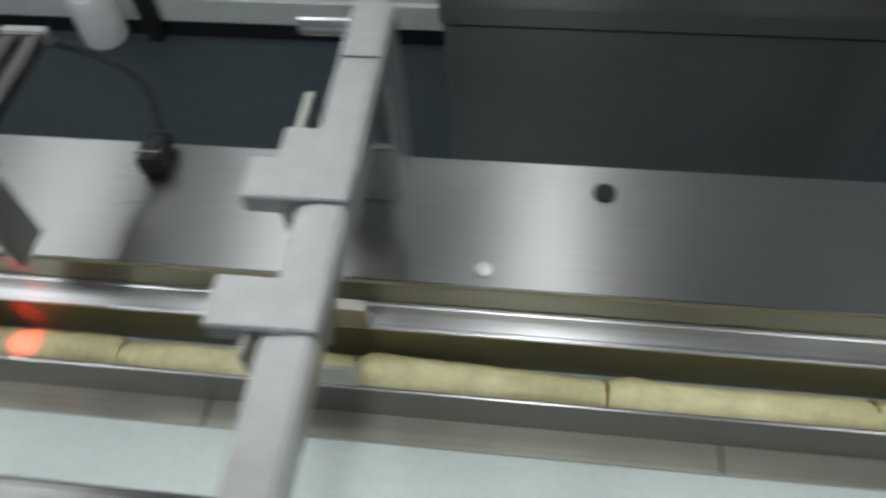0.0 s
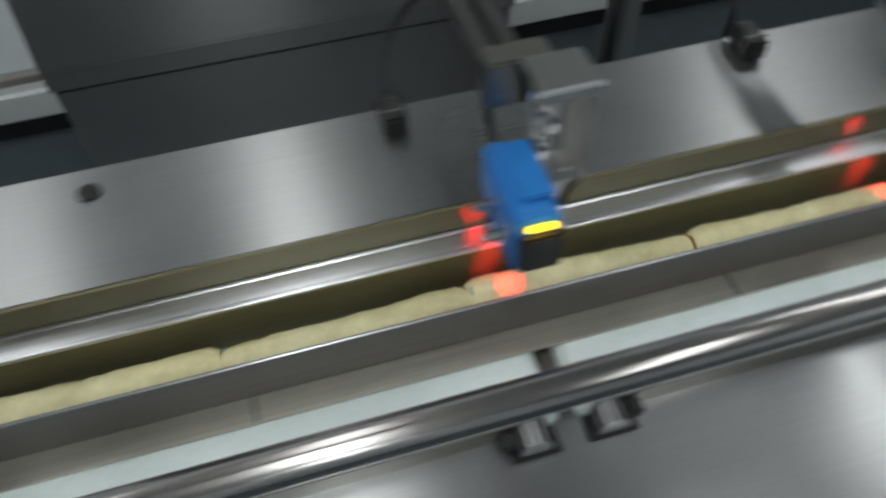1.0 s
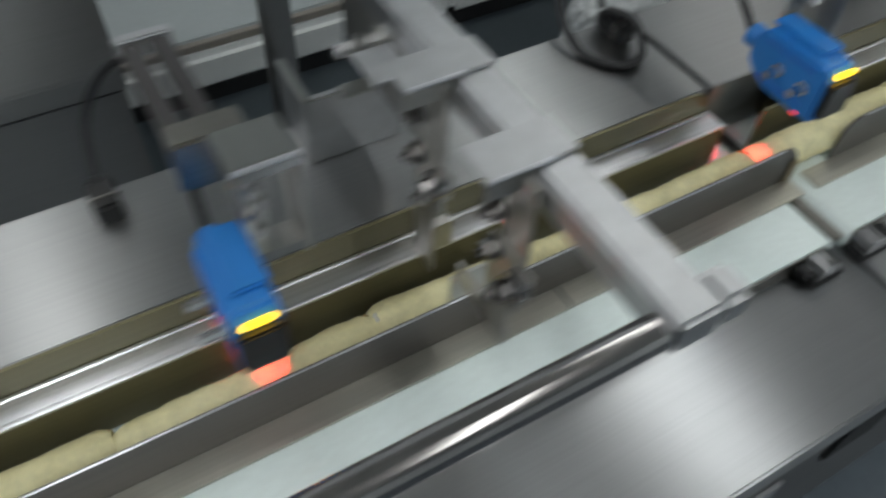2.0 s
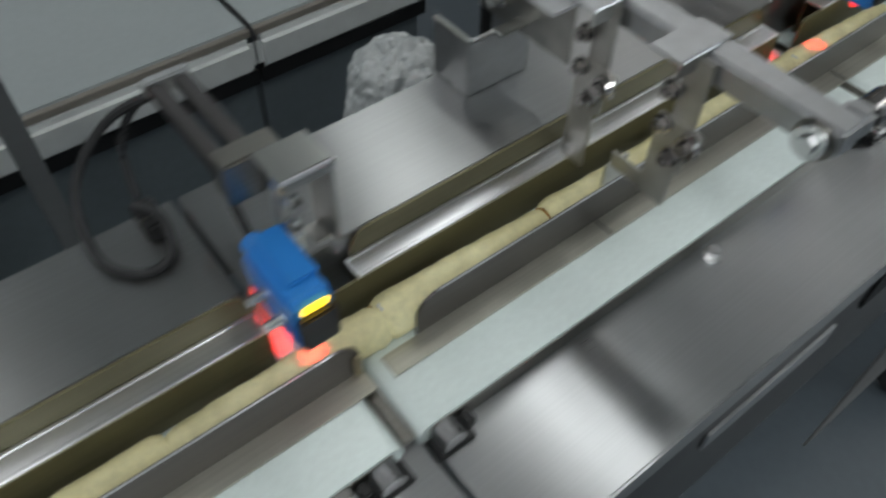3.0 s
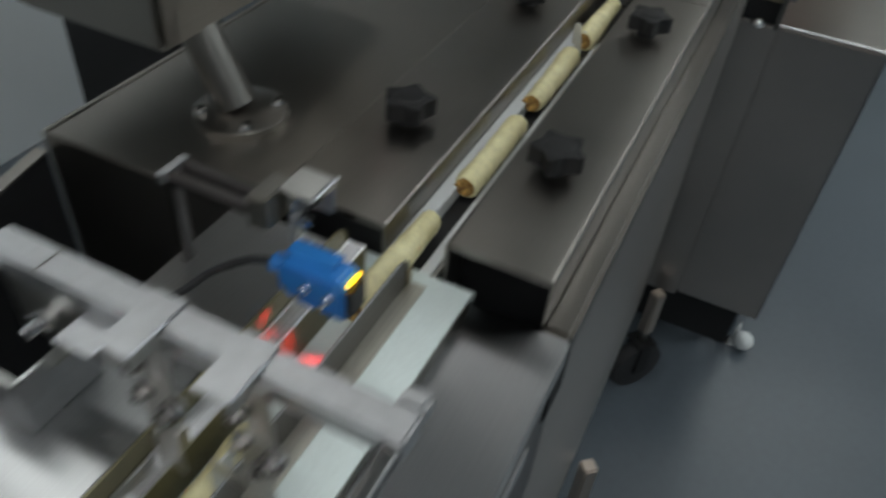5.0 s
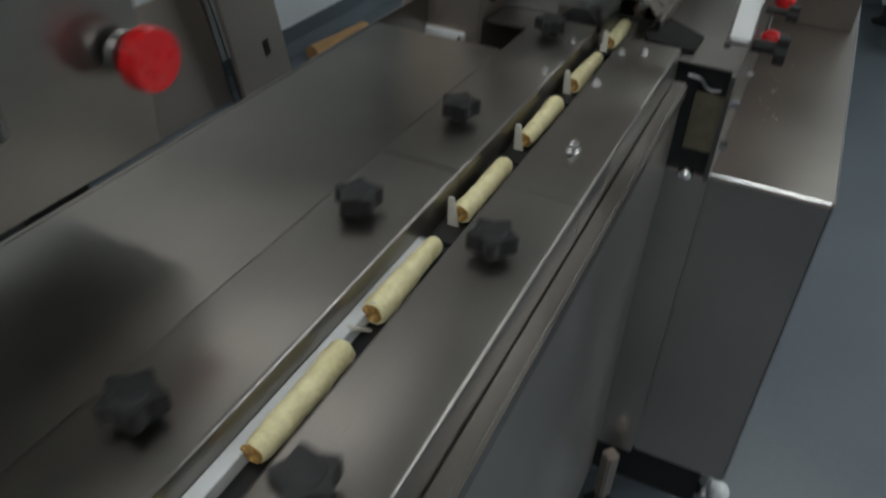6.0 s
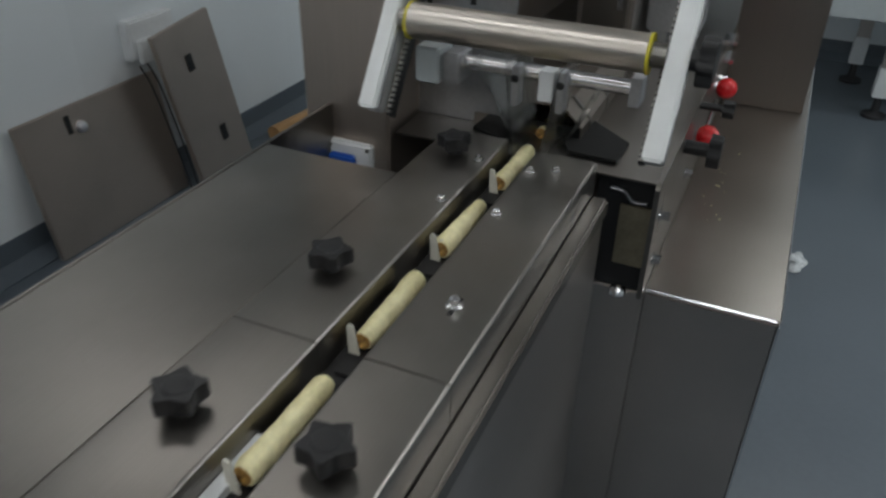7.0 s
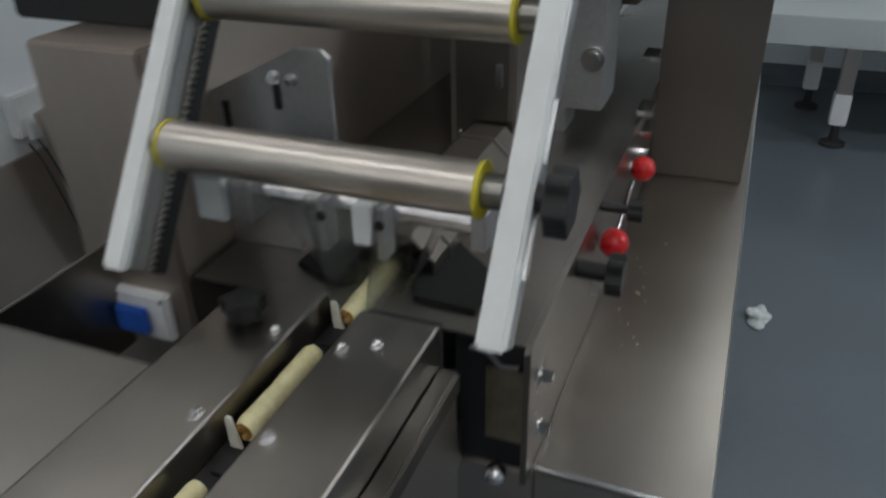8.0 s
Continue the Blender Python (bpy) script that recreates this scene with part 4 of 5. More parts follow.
# product former, clear side plates and black sheets for the dark deck openings
pf = thing("film_former", (1.95, 0.02, -0.008), "clear acrylic film former with black sheets for dark openings", "film former")
for pts in ([(2.0867, 0.0077), (2.0116, -0.0762), (1.9530, -0.0745), (1.9558, -0.0150), (2.0176, 0.0135)], [(1.9740, 0.1140), (2.0235, 0.1112), (2.0302, 0.0891), (1.9665, 0.0477), (1.9523, 0.0628)]):
    bm = bmesh.new()
    prism(bm, pts, "z", -0.0082, -0.0030, bevel=0.0006)
    # Black sheet put in for the shade of an opening in the deck.
    part("wing", bm, VOID_BLACK, pf)
for y0, y1 in ((0.050, 0.034), (-0.012, 0.004)):
    bm = bmesh.new()
    prism(bm, [(y0, 0.110), (y0 + 0.0009, 0.110), (y1 + 0.0009, 0.000), (y1, 0.000)], "x", 1.900, 1.990)
    part("clear_plate", bm, ACRYLIC, pf)
bm = bmesh.new()
prism(bm, [(0.090, 0.105), (0.0909, 0.105), (0.0349, 0.030), (0.034, 0.030)], "x", 1.905, 1.980)
part("clear_plate", bm, ACRYLIC, pf)
part("shaft", rods(((1.93, 0.168, 0.0945), (1.93, -0.088, 0.0945), 0.0088), seg=24), CHROME, pf, smooth=True)
part("white_block", boxes((1.905, 1.945, 0.132, 0.162, 0.070, 0.112), bevel=0.002), LAMINATE, pf)
part("clamp_block", boxes((1.908, 1.948, 0.108, 0.128, 0.072, 0.108), bevel=0.002), ALU, pf)
part("end_clamp", boxes((1.915, 1.945, -0.096, -0.084, 0.078, 0.110), bevel=0.001), ALU, pf)
part("white_slider", boxes((1.908, 1.930, -0.003, 0.014, 0.070, 0.104), bevel=0.001), WHITE, pf)
for y in (0.040, -0.012):
    part("finger", boxes((1.906, 1.924, y - 0.004, y + 0.004, 0.060, 0.106), bevel=0.001), ALU, pf)
    bm = bmesh.new()
    hex_bolt(bm, (1.9059, y, 0.092), "-x", 0.003, 0.002)
    part("finger_bolt", bm, BLACK, pf)

# tunnel in which the film is closed round the rolls
ft_ob = thing("film_tunnel", (2.1, 0.024, -0.008), "dark folded steel tunnel closing the film round the rolls", "film tunnel")
bm = prism(bmesh.new(), [(-0.020, -0.0080), (-0.020, 0.010), (0.004, 0.034), (0.044, 0.034), (0.068, 0.010), (0.068, -0.0080), (0.066, -0.0080), (0.066, 0.009), (0.043, 0.032), (0.005, 0.032), (-0.018, 0.009), (-0.018, -0.0080)], "x", 1.995, 2.290)
part("hood", bm, COVER_BROWN, ft_ob)
# Black sheet put in for the darkness inside the tunnel mouth.
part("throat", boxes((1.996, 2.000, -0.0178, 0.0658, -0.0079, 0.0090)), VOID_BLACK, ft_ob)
for x in (2.03, 2.12, 2.24):
    part("rib", prism(bmesh.new(), [(-0.0215, -0.0080), (-0.0215, 0.0110), (0.003, 0.0358), (0.045, 0.0358), (0.0695, 0.0110), (0.0695, -0.0080), (0.0683, -0.0080), (0.0683, 0.0102), (0.0442, 0.0343), (0.0038, 0.0343), (-0.0203, 0.0102), (-0.0203, -0.0080)], "x", x, x + 0.006), DARK_STEEL, ft_ob)
film = thing("wrapping_film", (1.95, 0.024, 0.02), "clear wrapping film folding down into the tunnel", "film")
for y0, y1 in ((0.085, 0.048), (-0.040, 0.000)):
    bm = bmesh.new()
    for k in range(7):
        for m in range(9):
            u, v = k / 6, m / 8
            y = y0 + (y1 - y0) * v + 0.0025 * math.sin(7 * u + 5 * v)
            bm.verts.new((1.945 + 0.052 * u + 0.010 * v, y, 0.075 * (1 - v) ** 1.4 - 0.004 + 0.002 * math.sin(9 * v + 3 * u)))
    bm.verts.ensure_lookup_table()
    for k in range(6):
        for m in range(8):
            bm.faces.new((bm.verts[k * 9 + m], bm.verts[k * 9 + m + 1], bm.verts[k * 9 + m + 10], bm.verts[k * 9 + m + 9]))
    bmesh.ops.solidify(bm, geom=bm.faces[:], thickness=0.0004)
    part("fold", bm, ACRYLIC, film, smooth=True)

# ---- film roller arms ----
A0, A1 = Vector((1.8205, 0, 0.0625)), Vector((2.030, 0, 0.364))
D = (A1 - A0).normalized()
N = Vector((-D.z, 0, D.x))


def arm_box(bm, s0, s1, n0, n1, y0, y1, bevel=0.0):
    m = Matrix((D.to_tuple(), (0, 1, 0), N.to_tuple())).transposed().to_4x4()
    m.translation = A0
    vs0 = set(bm.verts)
    box(bm, s0, s1, y0, y1, n0, n1, bevel)
    bmesh.ops.transform(bm, matrix=m, verts=[v for v in bm.verts if v not in vs0])
    return bm


fa = thing("roller_stand", (1.85, 0.02, 0.06), "inclined white roller frame carrying steel film rollers", "roller frame")
L = (A1 - A0).length
for yc, side in ((-0.132, -1), (0.177, 1)):
    bm = arm_box(bmesh.new(), 0.0, L, -0.002, 0.009, yc - 0.0105, yc + 0.0105, 0.0025)
    part("arm_face", bm, WHITE_PAINT, fa)
    bm = arm_box(bmesh.new(), 0.002, L, -0.022, -0.0022, yc - 0.0095, yc + 0.0095, 0.0015)
    part("arm_body", bm, ALU, fa)
    ya, yb = sorted((yc - side * 0.0107, yc - side * 0.0165))
    rack = part("toothed_rack", arm_box(bmesh.new(), 0.002, L, -0.036, -0.0225, ya, yb), BLACK_PAINT, fa, "black toothed adjusting rack")
    for k in range(58):
        part("tooth", arm_box(bmesh.new(), 0.004 + k * 0.0062, 0.0070 + k * 0.0062, -0.0224, -0.0190, ya, yb), DARK_STEEL, rack)
    for s in (0.05, 0.13):
        bm = arm_box(bmesh.new(), s, s + 0.045, -0.016, -0.010, yc + side * 0.0095, yc + side * 0.0112)
        part("slot_cover", bm, CHROME, fa)
for c in (Vector((1.8815, 0, 0.1480)), Vector((1.9600, 0, 0.2475))):
    r = thing("film_roller", (c.x, 0.02, c.z), "brushed steel film roller with yellow end collars", "roller", "film rollers")
    bm = bmesh.new()
    rod(bm, (c.x, -0.103, c.z), (c.x, 0.152, c.z), 0.0195, 40)
    part("drum", bm, ROLLER, r, smooth=True)
    for y0, y1 in ((-0.1060, -0.1032), (0.1522, 0.1550)):
        bm = bmesh.new()
        rod(bm, (c.x, y0, c.z), (c.x, y1, c.z), 0.0205, 40)
        part("end_collar", bm, YELLOW, r, "yellow end collar", smooth=True)
    for y0, y1 in ((-0.1212, -0.1062), (0.1552, 0.1662)):
        part("axle", rod(bmesh.new(), (c.x, y0, c.z), (c.x, y1, c.z), 0.0125, 20), DARK_STEEL, r, smooth=True)


def side_knob(x, y, z, s, label, reach=0.0):
    k = thing("hand_knob", (x, y, z), label, "knob", "hand knobs")
    out = []
    for i in range(60):
        a = 2 * math.pi * i / 60
        r = s * (0.86 + 0.14 * math.cos(6 * a))
        out.append((x + r * math.cos(a), z + r * math.sin(a)))
    bm = bmesh.new()
    prism(bm, out, "y", y - 0.024 - reach, y - 0.008 - reach, bevel=0.002)
    part("grip", bm, BLACK, k)
    bm = bmesh.new()
    rod(bm, (x, y - 0.0079 - reach, z), (x, y, z), s * 0.42, 20)
    part("hub", bm, BLACK, k, smooth=True)


side_knob(1.8815, -0.1430, 0.1480, 0.025, "black hand knob on the roller frame")
side_knob(2.095, -0.1340, -0.030, 0.022, "black hand knob on a long hub above the shelf", 0.022)
side_knob(2.205, -0.1340, -0.012, 0.0125, "small black hand knob on a long hub above the shelf", 0.022)
for x, z in ((2.209, -0.058), (2.420, -0.055)):
    b = thing("ball_handle", (x, -0.134, z), "glossy red ball handle on a bright stud", "handle", "ball handles")
    bm = bmesh.new()
    rod(bm, (x, -0.1340, z), (x, -0.1420, z), 0.0055, 16)
    rod(bm, (x, -0.1345, z), (x, -0.1385, z), 0.0085, 6)
    part("stud", bm, CHROME, b)
    part("ball", ball(bmesh.new(), (x, -0.1515, z), 0.0168, 28), RED, b, smooth=True)
link_ob = thing("link_rod", (2.38, -0.138, -0.1), "thin bright link rod on the side plate", "rod")
part("wire", rods(((2.30, -0.1375, -0.112), (2.44, -0.1375, -0.085), 0.003)), CHROME, link_ob, smooth=True)

# socket on the cabinet
so = thing("power_socket", (1.9150, 0.256, -0.055), "white wall socket with a blue flap", "socket")
part("plate", boxes((1.9060, 1.9178, 0.225, 0.289, -0.082, -0.028), bevel=0.003), WHITE, so)
part("flap", boxes((1.8960, 1.9058, 0.246, 0.283, -0.072, -0.042), bevel=0.003), BLUE_SWITCH, so, "blue hinged flap")
for y in (0.2305, 0.2835):
    bm = bmesh.new()
    rod(bm, (1.9059, y, -0.034), (1.9050, y, -0.034), 0.0026, 12)
    part("screw", bm, CHROME, so)

# inner plates behind the rollers
ip = thing("bracket_plate", (2.0, 0.15, -0.008), "slotted grey bracket plate inside the machine", "bracket")
bm = bmesh.new()
prism(bm, [(0.203, -0.008), (0.203, 0.150), (0.107, 0.197), (0.082, 0.197), (0.075, 0.190), (0.075, 0.006), (0.125, 0.006), (0.125, -0.008)], "x", 2.000, 2.005, bevel=0.0006)
part("plate", bm, ALU, ip)
for y, zz in ((0.130, 0.160), (0.188, 0.128)):
    part("slot", boxes((1.9985, 1.9999, y - 0.0035, y + 0.0035, zz - 0.020, zz + 0.014)), BLACK_PAINT, ip)
for y, zz in ((0.114, 0.168), (0.130, 0.170)):
    bm = bmesh.new()
    hex_bolt(bm, (1.9984 if y > 0.12 else 1.9999, y, zz), "-x", 0.0045, 0.006)
    part("bolt", bm, CHROME, ip)
ih = thing("inner_housing", (2.4, 0.04, -0.008), "satin steel housing behind the film rollers", "machine housing")
part("box", boxes((2.30, 2.55, -0.005, 0.080, -0.0083, 0.20), bevel=0.003), STEEL_WALL, ih)
part("front_panel", boxes((2.2965, 2.2998, 0.004, 0.071, 0.010, 0.185), bevel=0.001), STEEL_WARM, ih)
part("latch", boxes((2.2900, 2.2963, 0.009, 0.018, 0.080, 0.110), bevel=0.001), CHROME, ih, "bright latch")
for y in (0.010, 0.065):
    for zz in (0.018, 0.177):
        bm = bmesh.new()
        hex_bolt(bm, (2.2964, y, zz), "-x", 0.003, 0.0025)
        part("bolt", bm, CHROME, ih)
of = thing("outfeed_rails", (2.2, 0.03, -0.0145), "slim bright rails carrying the product onwards", "rails")
part("rail", boxes((2.02, 3.58, 0.000, 0.006, -0.0084, -0.0030)), CHROME, of)
part("rail", boxes((2.02, 3.58, 0.050, 0.056, -0.0084, -0.0030)), CHROME, of)

# ---- things behind the line ----
# steel cabinet behind the feeder
ca = thing("steel_cabinet", (-0.05, 0.7, FLOOR), "brushed stainless cabinet standing behind the conveyor", "cabinet")
bm = bmesh.new()
prism(bm, [(0.540, -0.2365), (0.546, -0.380), (0.552, FLOOR + 0.06), (0.82, FLOOR + 0.06), (0.82, -0.2365)], "x", -0.2850, 0.1900, bevel=0.003)
part("body", bm, CAB_STEEL, ca)
bm = bmesh.new()
prism(bm, [(0.536, -0.2355), (0.536, -0.2100), (0.640, 0.30), (0.82, 0.30), (0.82, -0.2355)], "x", -0.2880, 0.1930, bevel=0.002)
part("sloping_lid", bm, CAB_STEEL, ca)
for x in (-0.25, 0.155):
    for y in (0.53, 0.79):
        part("foot", rods(((x, y, FLOOR), (x, y, FLOOR + 0.06), 0.02)), RUBBER, ca)

# steel upright before the bench
up = thing("steel_upright", (0.368, 0.62, FLOOR), "dark steel upright standing before the low bench", "post")
part("post", boxes((0.3600, 0.3850, 0.592, 0.640, FLOOR + 0.0100, -0.1700), bevel=0.003), CAB_STEEL, up)
part("foot", boxes((0.3300, 0.4050, 0.570, 0.660, FLOOR, FLOOR + 0.0098), bevel=0.001), CAB_STEEL, up)

# black cabinet behind the control box
bc = thing("black_cabinet", (1.50, 0.7, FLOOR), "tall black electrical cabinet behind the control box", "cabinet")
part("case", boxes((1.4500, 1.5500, 0.585, 0.80, FLOOR + 0.05, 0.12), bevel=0.004), BLACK_PAINT, bc)
part("plinth", boxes((1.46, 1.54, 0.60, 0.79, FLOOR, FLOOR + 0.0498)), RUBBER, bc)

# waste bin with a crumpled liner behind the conveyor
wbin = thing("waste_bin", (0.785, 0.50, FLOOR), "pale bin lined with a crumpled whitish plastic bag", "bin")
bm = bmesh.new()
lathe(bm, [(0.050, 0.0), (0.052, 0.01), (0.060, 0.55), (0.064, 0.555), (0.064, 0.57), (0.058, 0.572)], (0.785, 0.50, FLOOR), "z", 36)
part("shell", bm, LAMINATE, wbin, smooth=True)
bm = bmesh.new()
bmesh.ops.create_icosphere(bm, subdivisions=5, radius=0.064, matrix=Matrix.Translation((0.785, 0.50, -0.350)))
for v in bm.verts:
    q = v.co * 22
    v.co += v.normal * (noise.noise(q) * 0.016 + abs(noise.noise(q * 2.3)) * 0.012 + abs(noise.noise(q * 5.1)) * 0.004)
    v.co.z += (v.co.z + 0.350) * 0.25
part("liner", bm, FILM, wbin, "crumpled whitish plastic liner")

# low benches with white front rails
for a, b in ((-2.2, 0.7560), (0.7600, 1.1000)):
    be = thing("low_bench", ((a + b) / 2, 1.2, FLOOR), "pale low bench with a white front rail and an added slate panel", "bench", "low benches")
    part("top", boxes((a, b, 0.880, 1.70, -0.4600, -0.4400), bevel=0.002), LAMINATE, be)
    part("trim", boxes((a, b, 0.868, 0.8795, -0.4540, -0.4420), bevel=0.001), TRIM_BROWN, be)
    part("front_rail", boxes((a, b, 0.8560, 0.8800, -0.5150, -0.4543), bevel=0.010), WHITE_PAINT, be, smooth=True)
    # Black strip put in for the shadow under the front rail.
    part("under_rail", boxes((a, b, 0.8640, 0.8780, -0.5420, -0.5152)), BLACK_PAINT, be)
    # Added upright panel that catches light where the floor behind would be too dark.
    part("kick_panel", boxes((a + 0.004, b - 0.004, 0.8830, 0.8950, FLOOR + 0.006, -0.4602), bevel=0.002), SLATE, be, "added slate-blue panel in place of the lit floor")
    for x in (a + 0.05, b - 0.05):
        for y in (0.92, 1.64):
            part("leg", boxes((x - 0.02, x + 0.02, y - 0.02, y + 0.02, FLOOR, -0.4602), bevel=0.002), STEEL_WALL, be)
sp_c = thing("bench_cable", (0.7, 1.1, -0.44), "thin black cable lying on the bench", "cable")
bm = bmesh.new()
tube(bm, [(0.7578, 0.857, -0.455), (0.7578, 0.875, -0.438), (0.7580, 0.95, -0.436), (0.750, 1.2, -0.436), (0.735, 1.66, -0.436)], 0.0035)
part("sheath", bm, RUBBER, sp_c, smooth=True)
bp = thing("bench_buffer", (-0.875, 0.85, -0.48), "rounded white plastic buffer on the bench rail", "buffer")
bm = bmesh.new()
lathe(bm, [(0.030, -0.520), (0.036, -0.512), (0.036, -0.440), (0.030, -0.430)], (-0.875, 0.8235, 0), "z", 24)
part("sleeve", bm, WHITE, bp, smooth=True)
part("mount", boxes((-0.815, -0.790, 0.835, 0.8598, -0.535, -0.428), bevel=0.003), BLACK_PAINT, bp)

# steel panels leaning on the wall


def leaning(x0, x1, top, foot, name_label, holes, tilt=0.0):
    p = thing("cover_board", (x0, 1.7, FLOOR), name_label, "panel", "leaning panels")
    bm = bmesh.new()
    lo, hi = Vector((0, foot, FLOOR)), Vector((0, foot + 0.07, top))
    d = (hi - lo).normalized()
    n = Vector((0, -d.z, d.y))
    h = (hi - lo).length
    m = Matrix(((1, 0, 0), d.to_tuple(), n.to_tuple())).transposed().to_4x4()
    m.translation = lo + Vector((0, 0, abs(math.sin(tilt)) * (x1 - x0) / 2))
    mid = Vector(((x0 + x1) / 2, h / 2, 0))
    m = m @ Matrix.Translation(mid) @ Matrix.Rotation(tilt, 4, "Z") @ Matrix.Translation(-mid)
    box(bm, x0, x1, 0, h, -0.02, 0, 0.003)
    bmesh.ops.transform(bm, matrix=m, verts=bm.verts)
    part("sheet", bm, BROWN_STEEL, p)
    for hx, hs, ww, mat, nm in holes:
        bm = bmesh.new()
        if nm == "latch":
            lathe(bm, [(0.020, 0.0005), (0.020, 0.006), (0.017, 0.014), (0.010, 0.019), (0.0, 0.021)], (hx, hs, 0), "z", 20)
        else:
            box(bm, hx - ww, hx + ww, hs - 0.030, hs + 0.030, 0.0005, 0.004, 0.0015)
        bmesh.ops.transform(bm, matrix=m, verts=bm.verts)
        part(nm, bm, mat, p)
    return m


leaning(2.525, 3.120, -0.540, 1.715, "brushed steel machine panel leaning on the wall", [(2.755, 0.372, 0.014, FLANGE, "latch"), (2.712, 0.392, 0.010, BLACK, "latch_slot")])
leaning(3.05, 3.345, -0.382, 1.60, "narrow steel panel with two dark grip holes", [(3.18, 0.465, 0.016, BLACK, "grip_hole"), (3.23, 0.170, 0.016, BLACK, "grip_hole")], radians(7))
pcab = thing("panel_cable", (2.95, 1.68, FLOOR), "black cables hanging from the wall box", "cable")
for dx in (0.0, 0.035):
    bm = bmesh.new()
    tube(bm, [(3.03 + dx, 1.755, -0.494), (3.04 + dx, 1.725, -0.57), (3.06 + dx, 1.695, -0.75), (3.07 + dx, 1.650, -0.972)], 0.0032)
    part("sheath", bm, RUBBER, pcab, smooth=True)
wb = thing("wall_box", (3.07, 1.80, -0.42), "white twin socket box on the wall", "socket box")
part("case", boxes((3.025, 3.245, 1.775, 1.8195, -0.485, -0.35), bevel=0.006), WHITE, wb)
for x in (3.050, 3.150):
    part("flap", boxes((x, x + 0.070, 1.755, 1.7748, -0.495, -0.415), bevel=0.004), WHITE, wb)
wl = thing("wooden_stick", (3.45, 1.55, FLOOR), "short round piece of pale wood lying on the floor", "wood")
bm = bmesh.new()
rod(bm, (3.60, 1.66, FLOOR + 0.036), (3.98, 1.62, FLOOR + 0.036), 0.034, 14)
part("log", bm, WOOD, wl)

# far table
ft = thing("far_table", (5.2, -0.9, FLOOR), "white far table on adjustable steel feet", "table")
part("top", boxes((4.9, 5.94, -1.9, -0.30, -0.50, -0.38), bevel=0.004), LAMINATE, ft)
for x, y in ((5.1, -0.68), (5.6, -0.58), (5.1, -1.7), (5.6, -1.7)):
    lg = part("leg", boxes((x - 0.03, x + 0.03, y - 0.03, y + 0.03, -0.86, -0.5002), bevel=0.004), STEEL_WALL, ft)
    part("sleeve", boxes((x - 0.035, x + 0.035, y - 0.035, y + 0.035, -0.88, -0.74), bevel=0.004), WHITE, lg)
    bm = bmesh.new()
    lathe(bm, [(0.055, 0), (0.055, 0.015), (0.02, 0.03), (0.016, 0.10)], (x, y, FLOOR), "z", 20)
    part("foot", bm, RUBBER, lg, smooth=True)

# crumpled clear film on the floor
random.seed(4)
bm = bmesh.new()
bmesh.ops.create_icosphere(bm, subdivisions=3, radius=0.034, matrix=Matrix.Translation((3.55, -0.42, FLOOR + 0.02)))
for v in bm.verts:
    d = noise.noise(v.co * 30) * 0.028
    v.co += v.normal * d
    v.co.z = FLOOR + max(0.0, (v.co.z - FLOOR) * 0.45)
    v.co.x += (v.co.x - 3.55) * 0.5
solo("film_scrap", bm, FILM, "crumpled scrap of clear film on the floor", "litter")

rnd = random.Random(11)
bm = bmesh.new()
for k in range(16):
    x, y, r = 2.16 + rnd.random() * 0.26, -0.160 - rnd.random() * 0.035, 0.0006 + rnd.random() * 0.0008
    bmesh.ops.create_icosphere(bm, subdivisions=1, radius=r, matrix=Matrix.Translation((x, y, SHELF + r * 0.8)))
solo("crumbs", bm, PASTRY, "loose pastry crumbs on the steel shelf", "crumbs", kind="stuff")

# ---- rolls and pushers ----
ROLL_Y = 0.0302


TAPER = (-0.26, 0.24, -0.05)


def make_roll(seed):
    r = thing("pastry_roll", (0, 0, 0), "pale golden pastry roll with a browned open end", "pastry", "pastry rolls")
    bm = bmesh.new()
    n, seg, ln, rad = 26, 26, 0.0980, 0.0093
    rings = []
    for i in range(n):
        u = i / (n - 1)
        x = ln * u
        e = min(u, 1 - u) * ln
        k = 1.0 if e > 0.007 else 0.80 + 0.20 * math.sqrt(max(0.0, 1 - (1 - e / 0.007) ** 2))
        k *= 1 + 0.03 * math.sin(5 * u + seed) + TAPER[seed] * (u - 0.5)
        ring = []
        for j in range(seg):
            a = 2 * math.pi * j / seg
            p = Vector((x, rad * k * math.cos(a), rad * k * math.sin(a)))
            s = noise.noise(p * 160 + Vector((seed * 7.1, 0, 0))) * 0.0007 + noise.noise(p * 45 + Vector((seed * 3.3, 5, 0))) * 0.0008
            q = p + Vector((0, math.cos(a), math.sin(a))) * s
            if q.z < -0.0083:
                q.z = -0.0083
            q.x += noise.noise(Vector((a, seed, u))) * 0.0008
            ring.append(bm.verts.new(q))
        rings.append(ring)
    for a, b in zip(rings, rings[1:]):
        for j in range(seg):
            bm.faces.new((a[j], a[(j + 1) % seg], b[(j + 1) % seg], b[j]))
    bm.faces.new(rings[0][::-1])
    bm.faces.new(rings[-1])
    w = part("wrapper", bm, PASTRY, r, smooth=True)
    bm = bmesh.new()
    lathe(bm, [(0.0070, 0.0), (0.0074, -0.0008), (0.0050, -0.0014), (0.0015, -0.0010)], (0, 0.001, 0.0005), "x", 18)
    for v in bm.verts:
        v.co += v.co.normalized() * noise.noise(v.co * 300 + Vector((seed, 0, 0))) * 0.0012
    part("filling", bm, FILLING, r, "browned filling", smooth=True)
    if seed == 0:
        bm = prism(bmesh.new(), [(-0.001, 0.0045), (0.0095, 0.0095), (0.0010, 0.0098)], "y", -0.0015, 0.0030, bevel=0.0004)
        part("flap", bm, FIN, r, "loose pale flap of dough")
    return r


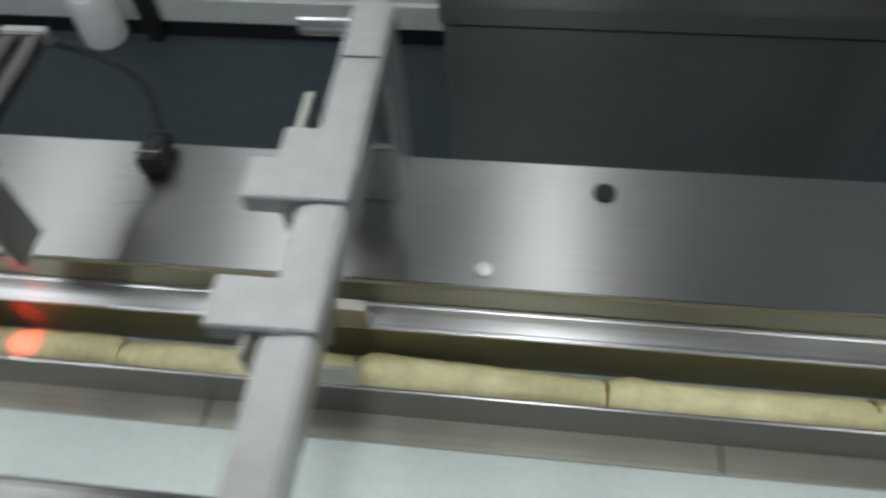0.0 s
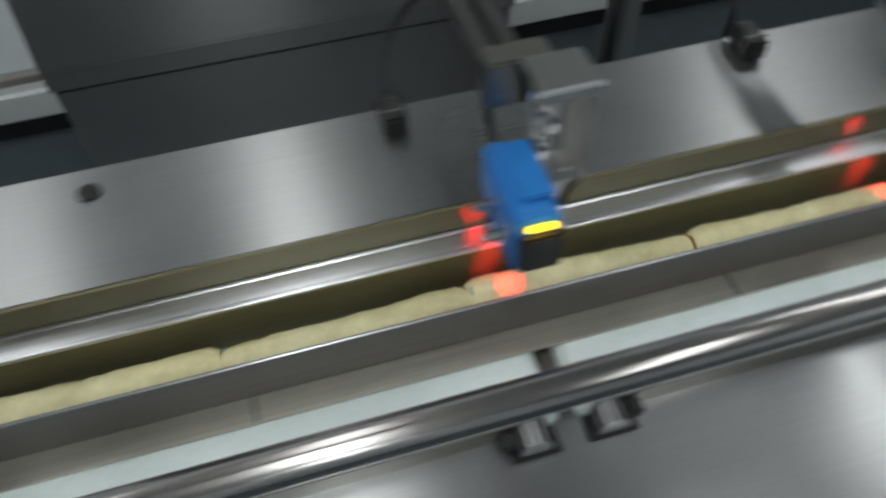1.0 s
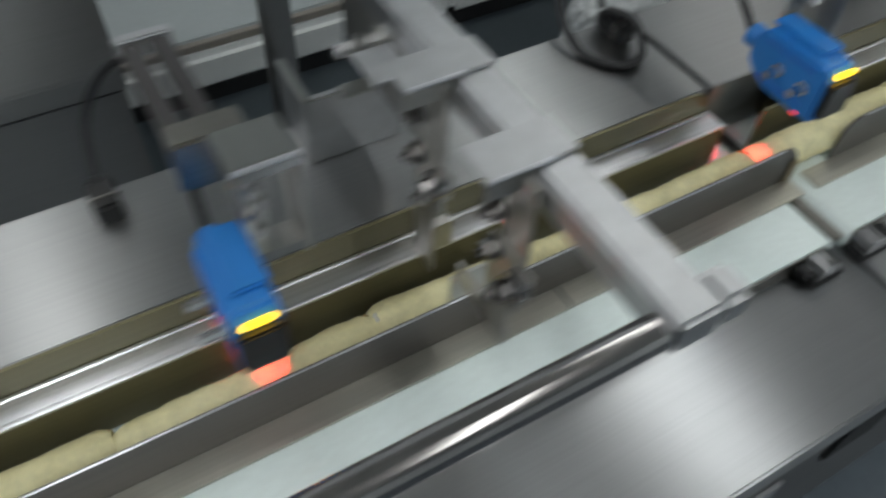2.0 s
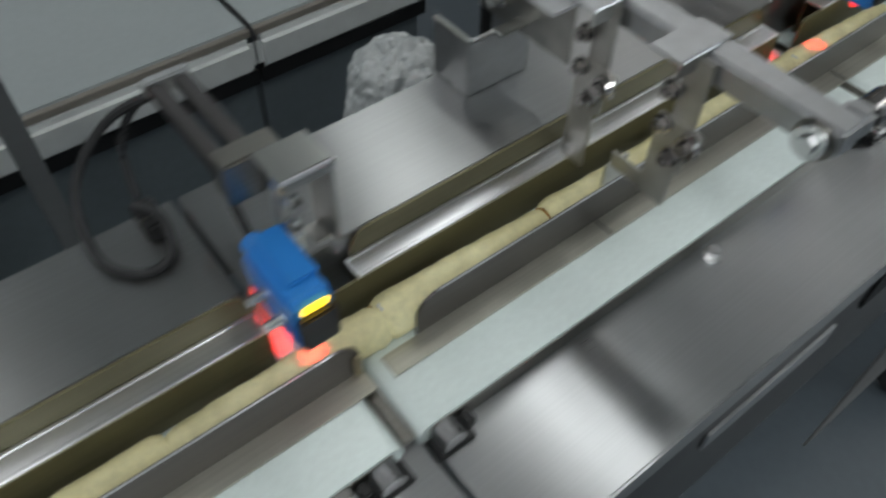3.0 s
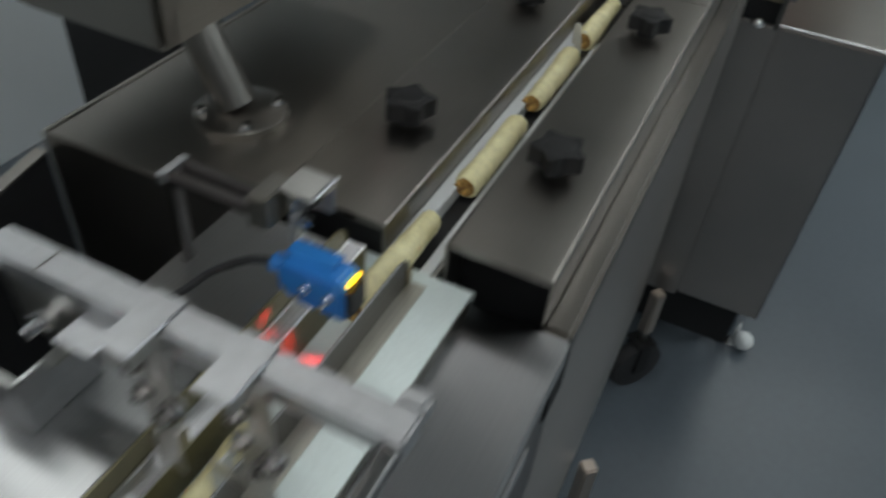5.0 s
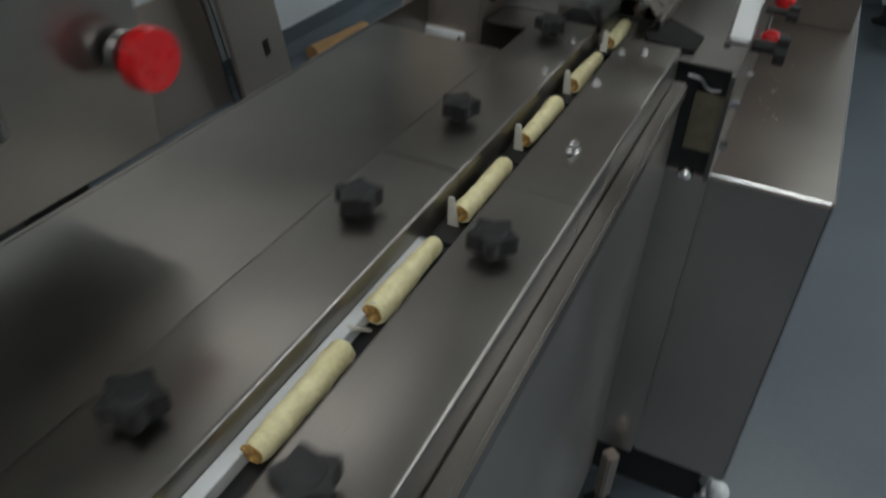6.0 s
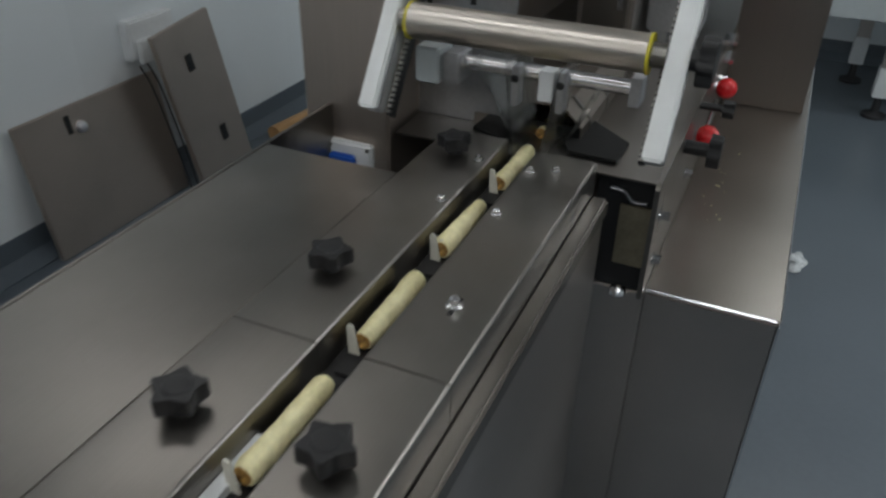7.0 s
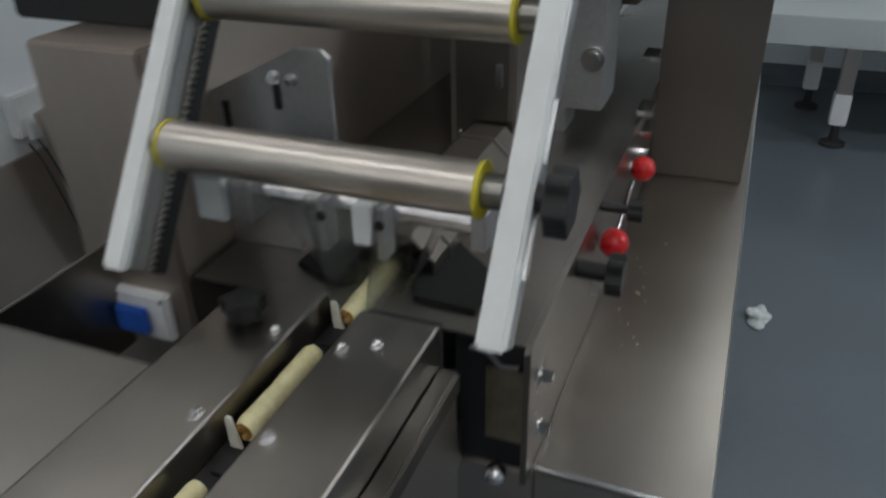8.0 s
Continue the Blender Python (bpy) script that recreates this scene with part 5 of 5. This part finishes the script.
def make_pusher():
    p = thing("chain_pusher", (0, 0, 0), "pale chain pusher fin on a black carrier behind a roll", "pusher", "chain pushers")
    bm = bmesh.new()
    prism(bm, [(0.0250, -0.0112), (0.0350, -0.0112), (0.0358, 0.0145), (0.0342, 0.0165), (0.0300, 0.0158)], "x", -0.0015, 0.0010, bevel=0.0004)
    part("fin", bm, FIN, p)
    part("carrier", boxes((-0.026, 0.004, 0.0180, 0.0345, -0.0137, -0.0113), bevel=0.0008), BLACK, p, "black carrier block")
    return p


# the flow: the belts carry the rolls end to end, the last belt parts them, the chain spaces them evenly
BELT_WAY = [(-20.0, -4.800), (0.0, -0.250), (0.5, -0.127), (1.2, 0.023), (2.5, 0.330), (3.2, 0.489), (4.0, 0.662), (4.7, 0.814), (24.7, 5.364)]
ROLL_PITCH, PART_X, CHAIN_X = 0.0978, 0.760, 1.360
CHAIN_SPEED, CHAIN_PITCH = 0.371, 0.151


def between(rows, s):
    for (t0, x0), (t1, x1) in zip(rows, rows[1:]):
        if s <= t1:
            return x0 + (x1 - x0) * (s - t0) / (t1 - t0)


def chain_way(n, t):
    return 1.350 + CHAIN_PITCH * (1 - n) + CHAIN_SPEED * (t - 6.5)


def roll_rows(n):
    """Times and places of a roll's trailing end from the belts to the chain's end."""
    part_t = between([(x, t) for t, x in BELT_WAY], PART_X + ROLL_PITCH * n)
    chain_t = 6.5 + (CHAIN_X - chain_way(n, 6.5)) / CHAIN_SPEED
    rows = [(t, x - ROLL_PITCH * n) for t, x in BELT_WAY if t < part_t]
    return rows + [(part_t, PART_X), (part_t + 0.56, 1.0), (chain_t, CHAIN_X), (chain_t + 30.0, CHAIN_X + 30.0 * CHAIN_SPEED)]


ROLL_PROTOS = [make_roll(k) for k in range(3)]
rolls = []
for n in range(-12, 11):
    if n + 12 < 3:
        rolls.append((n, ROLL_PROTOS[n + 12]))
    else:
        rolls.append((n, copy_thing(ROLL_PROTOS[(n * 7) % 3], pose(0, 0, 0))))
first = make_pusher()
pushers = [(n, first if n == -8 else copy_thing(first, pose(0, 0, 0))) for n in range(-8, 9)]

X_UP, X_DOWN, R_C = 1.335, 1.900, 0.030


def chain_place(n, t):
    """A pusher on its endless way: along the slot, round the far wheel, back below and up again."""
    x = chain_way(n, t) - 0.007
    half = math.pi * R_C
    if x < X_UP - half:
        return X_UP + (X_UP - half - x), -2 * R_C, -180.0
    if x < X_UP:
        a = (X_UP - x) / R_C
        return X_UP - R_C * math.sin(a), -R_C * (1 - math.cos(a)), -math.degrees(a)
    if x < X_DOWN:
        return x, 0.0, 0.0
    if x < X_DOWN + half:
        a = (x - X_DOWN) / R_C
        return X_DOWN + R_C * math.sin(a), -R_C * (1 - math.cos(a)), math.degrees(a)
    return X_DOWN - (x - X_DOWN - half), -2 * R_C, 180.0


def motions():
    for n, ob in rolls:
        rnd = random.Random(n)
        off = rnd.uniform(-0.0006, 0.0006)
        way = roll_rows(n)
        rows = []
        for k in range(41):
            t = k * 0.2
            x = between(way, t)
            z = BELT_Z + 0.0084 if x < 1.0 else max(BELT_Z + 0.0084 - (x - 1.0) * 0.1, -0.0118 + 0.0084)
            y = ROLL_Y - 0.0035 * min(max((x - 1.00) / 0.08, 0.0), 1.0)
            rows.append((t, pose(x, y + off, z)))
        walk(ob, rows)
    for n, ob in pushers:
        rows = []
        for k in range(81):
            t = k * 0.1
            x, z, a = chain_place(n, t)
            rows.append((t, pose(x, 0, z, 0, a, 0)))
        walk(ob, rows)


motions()
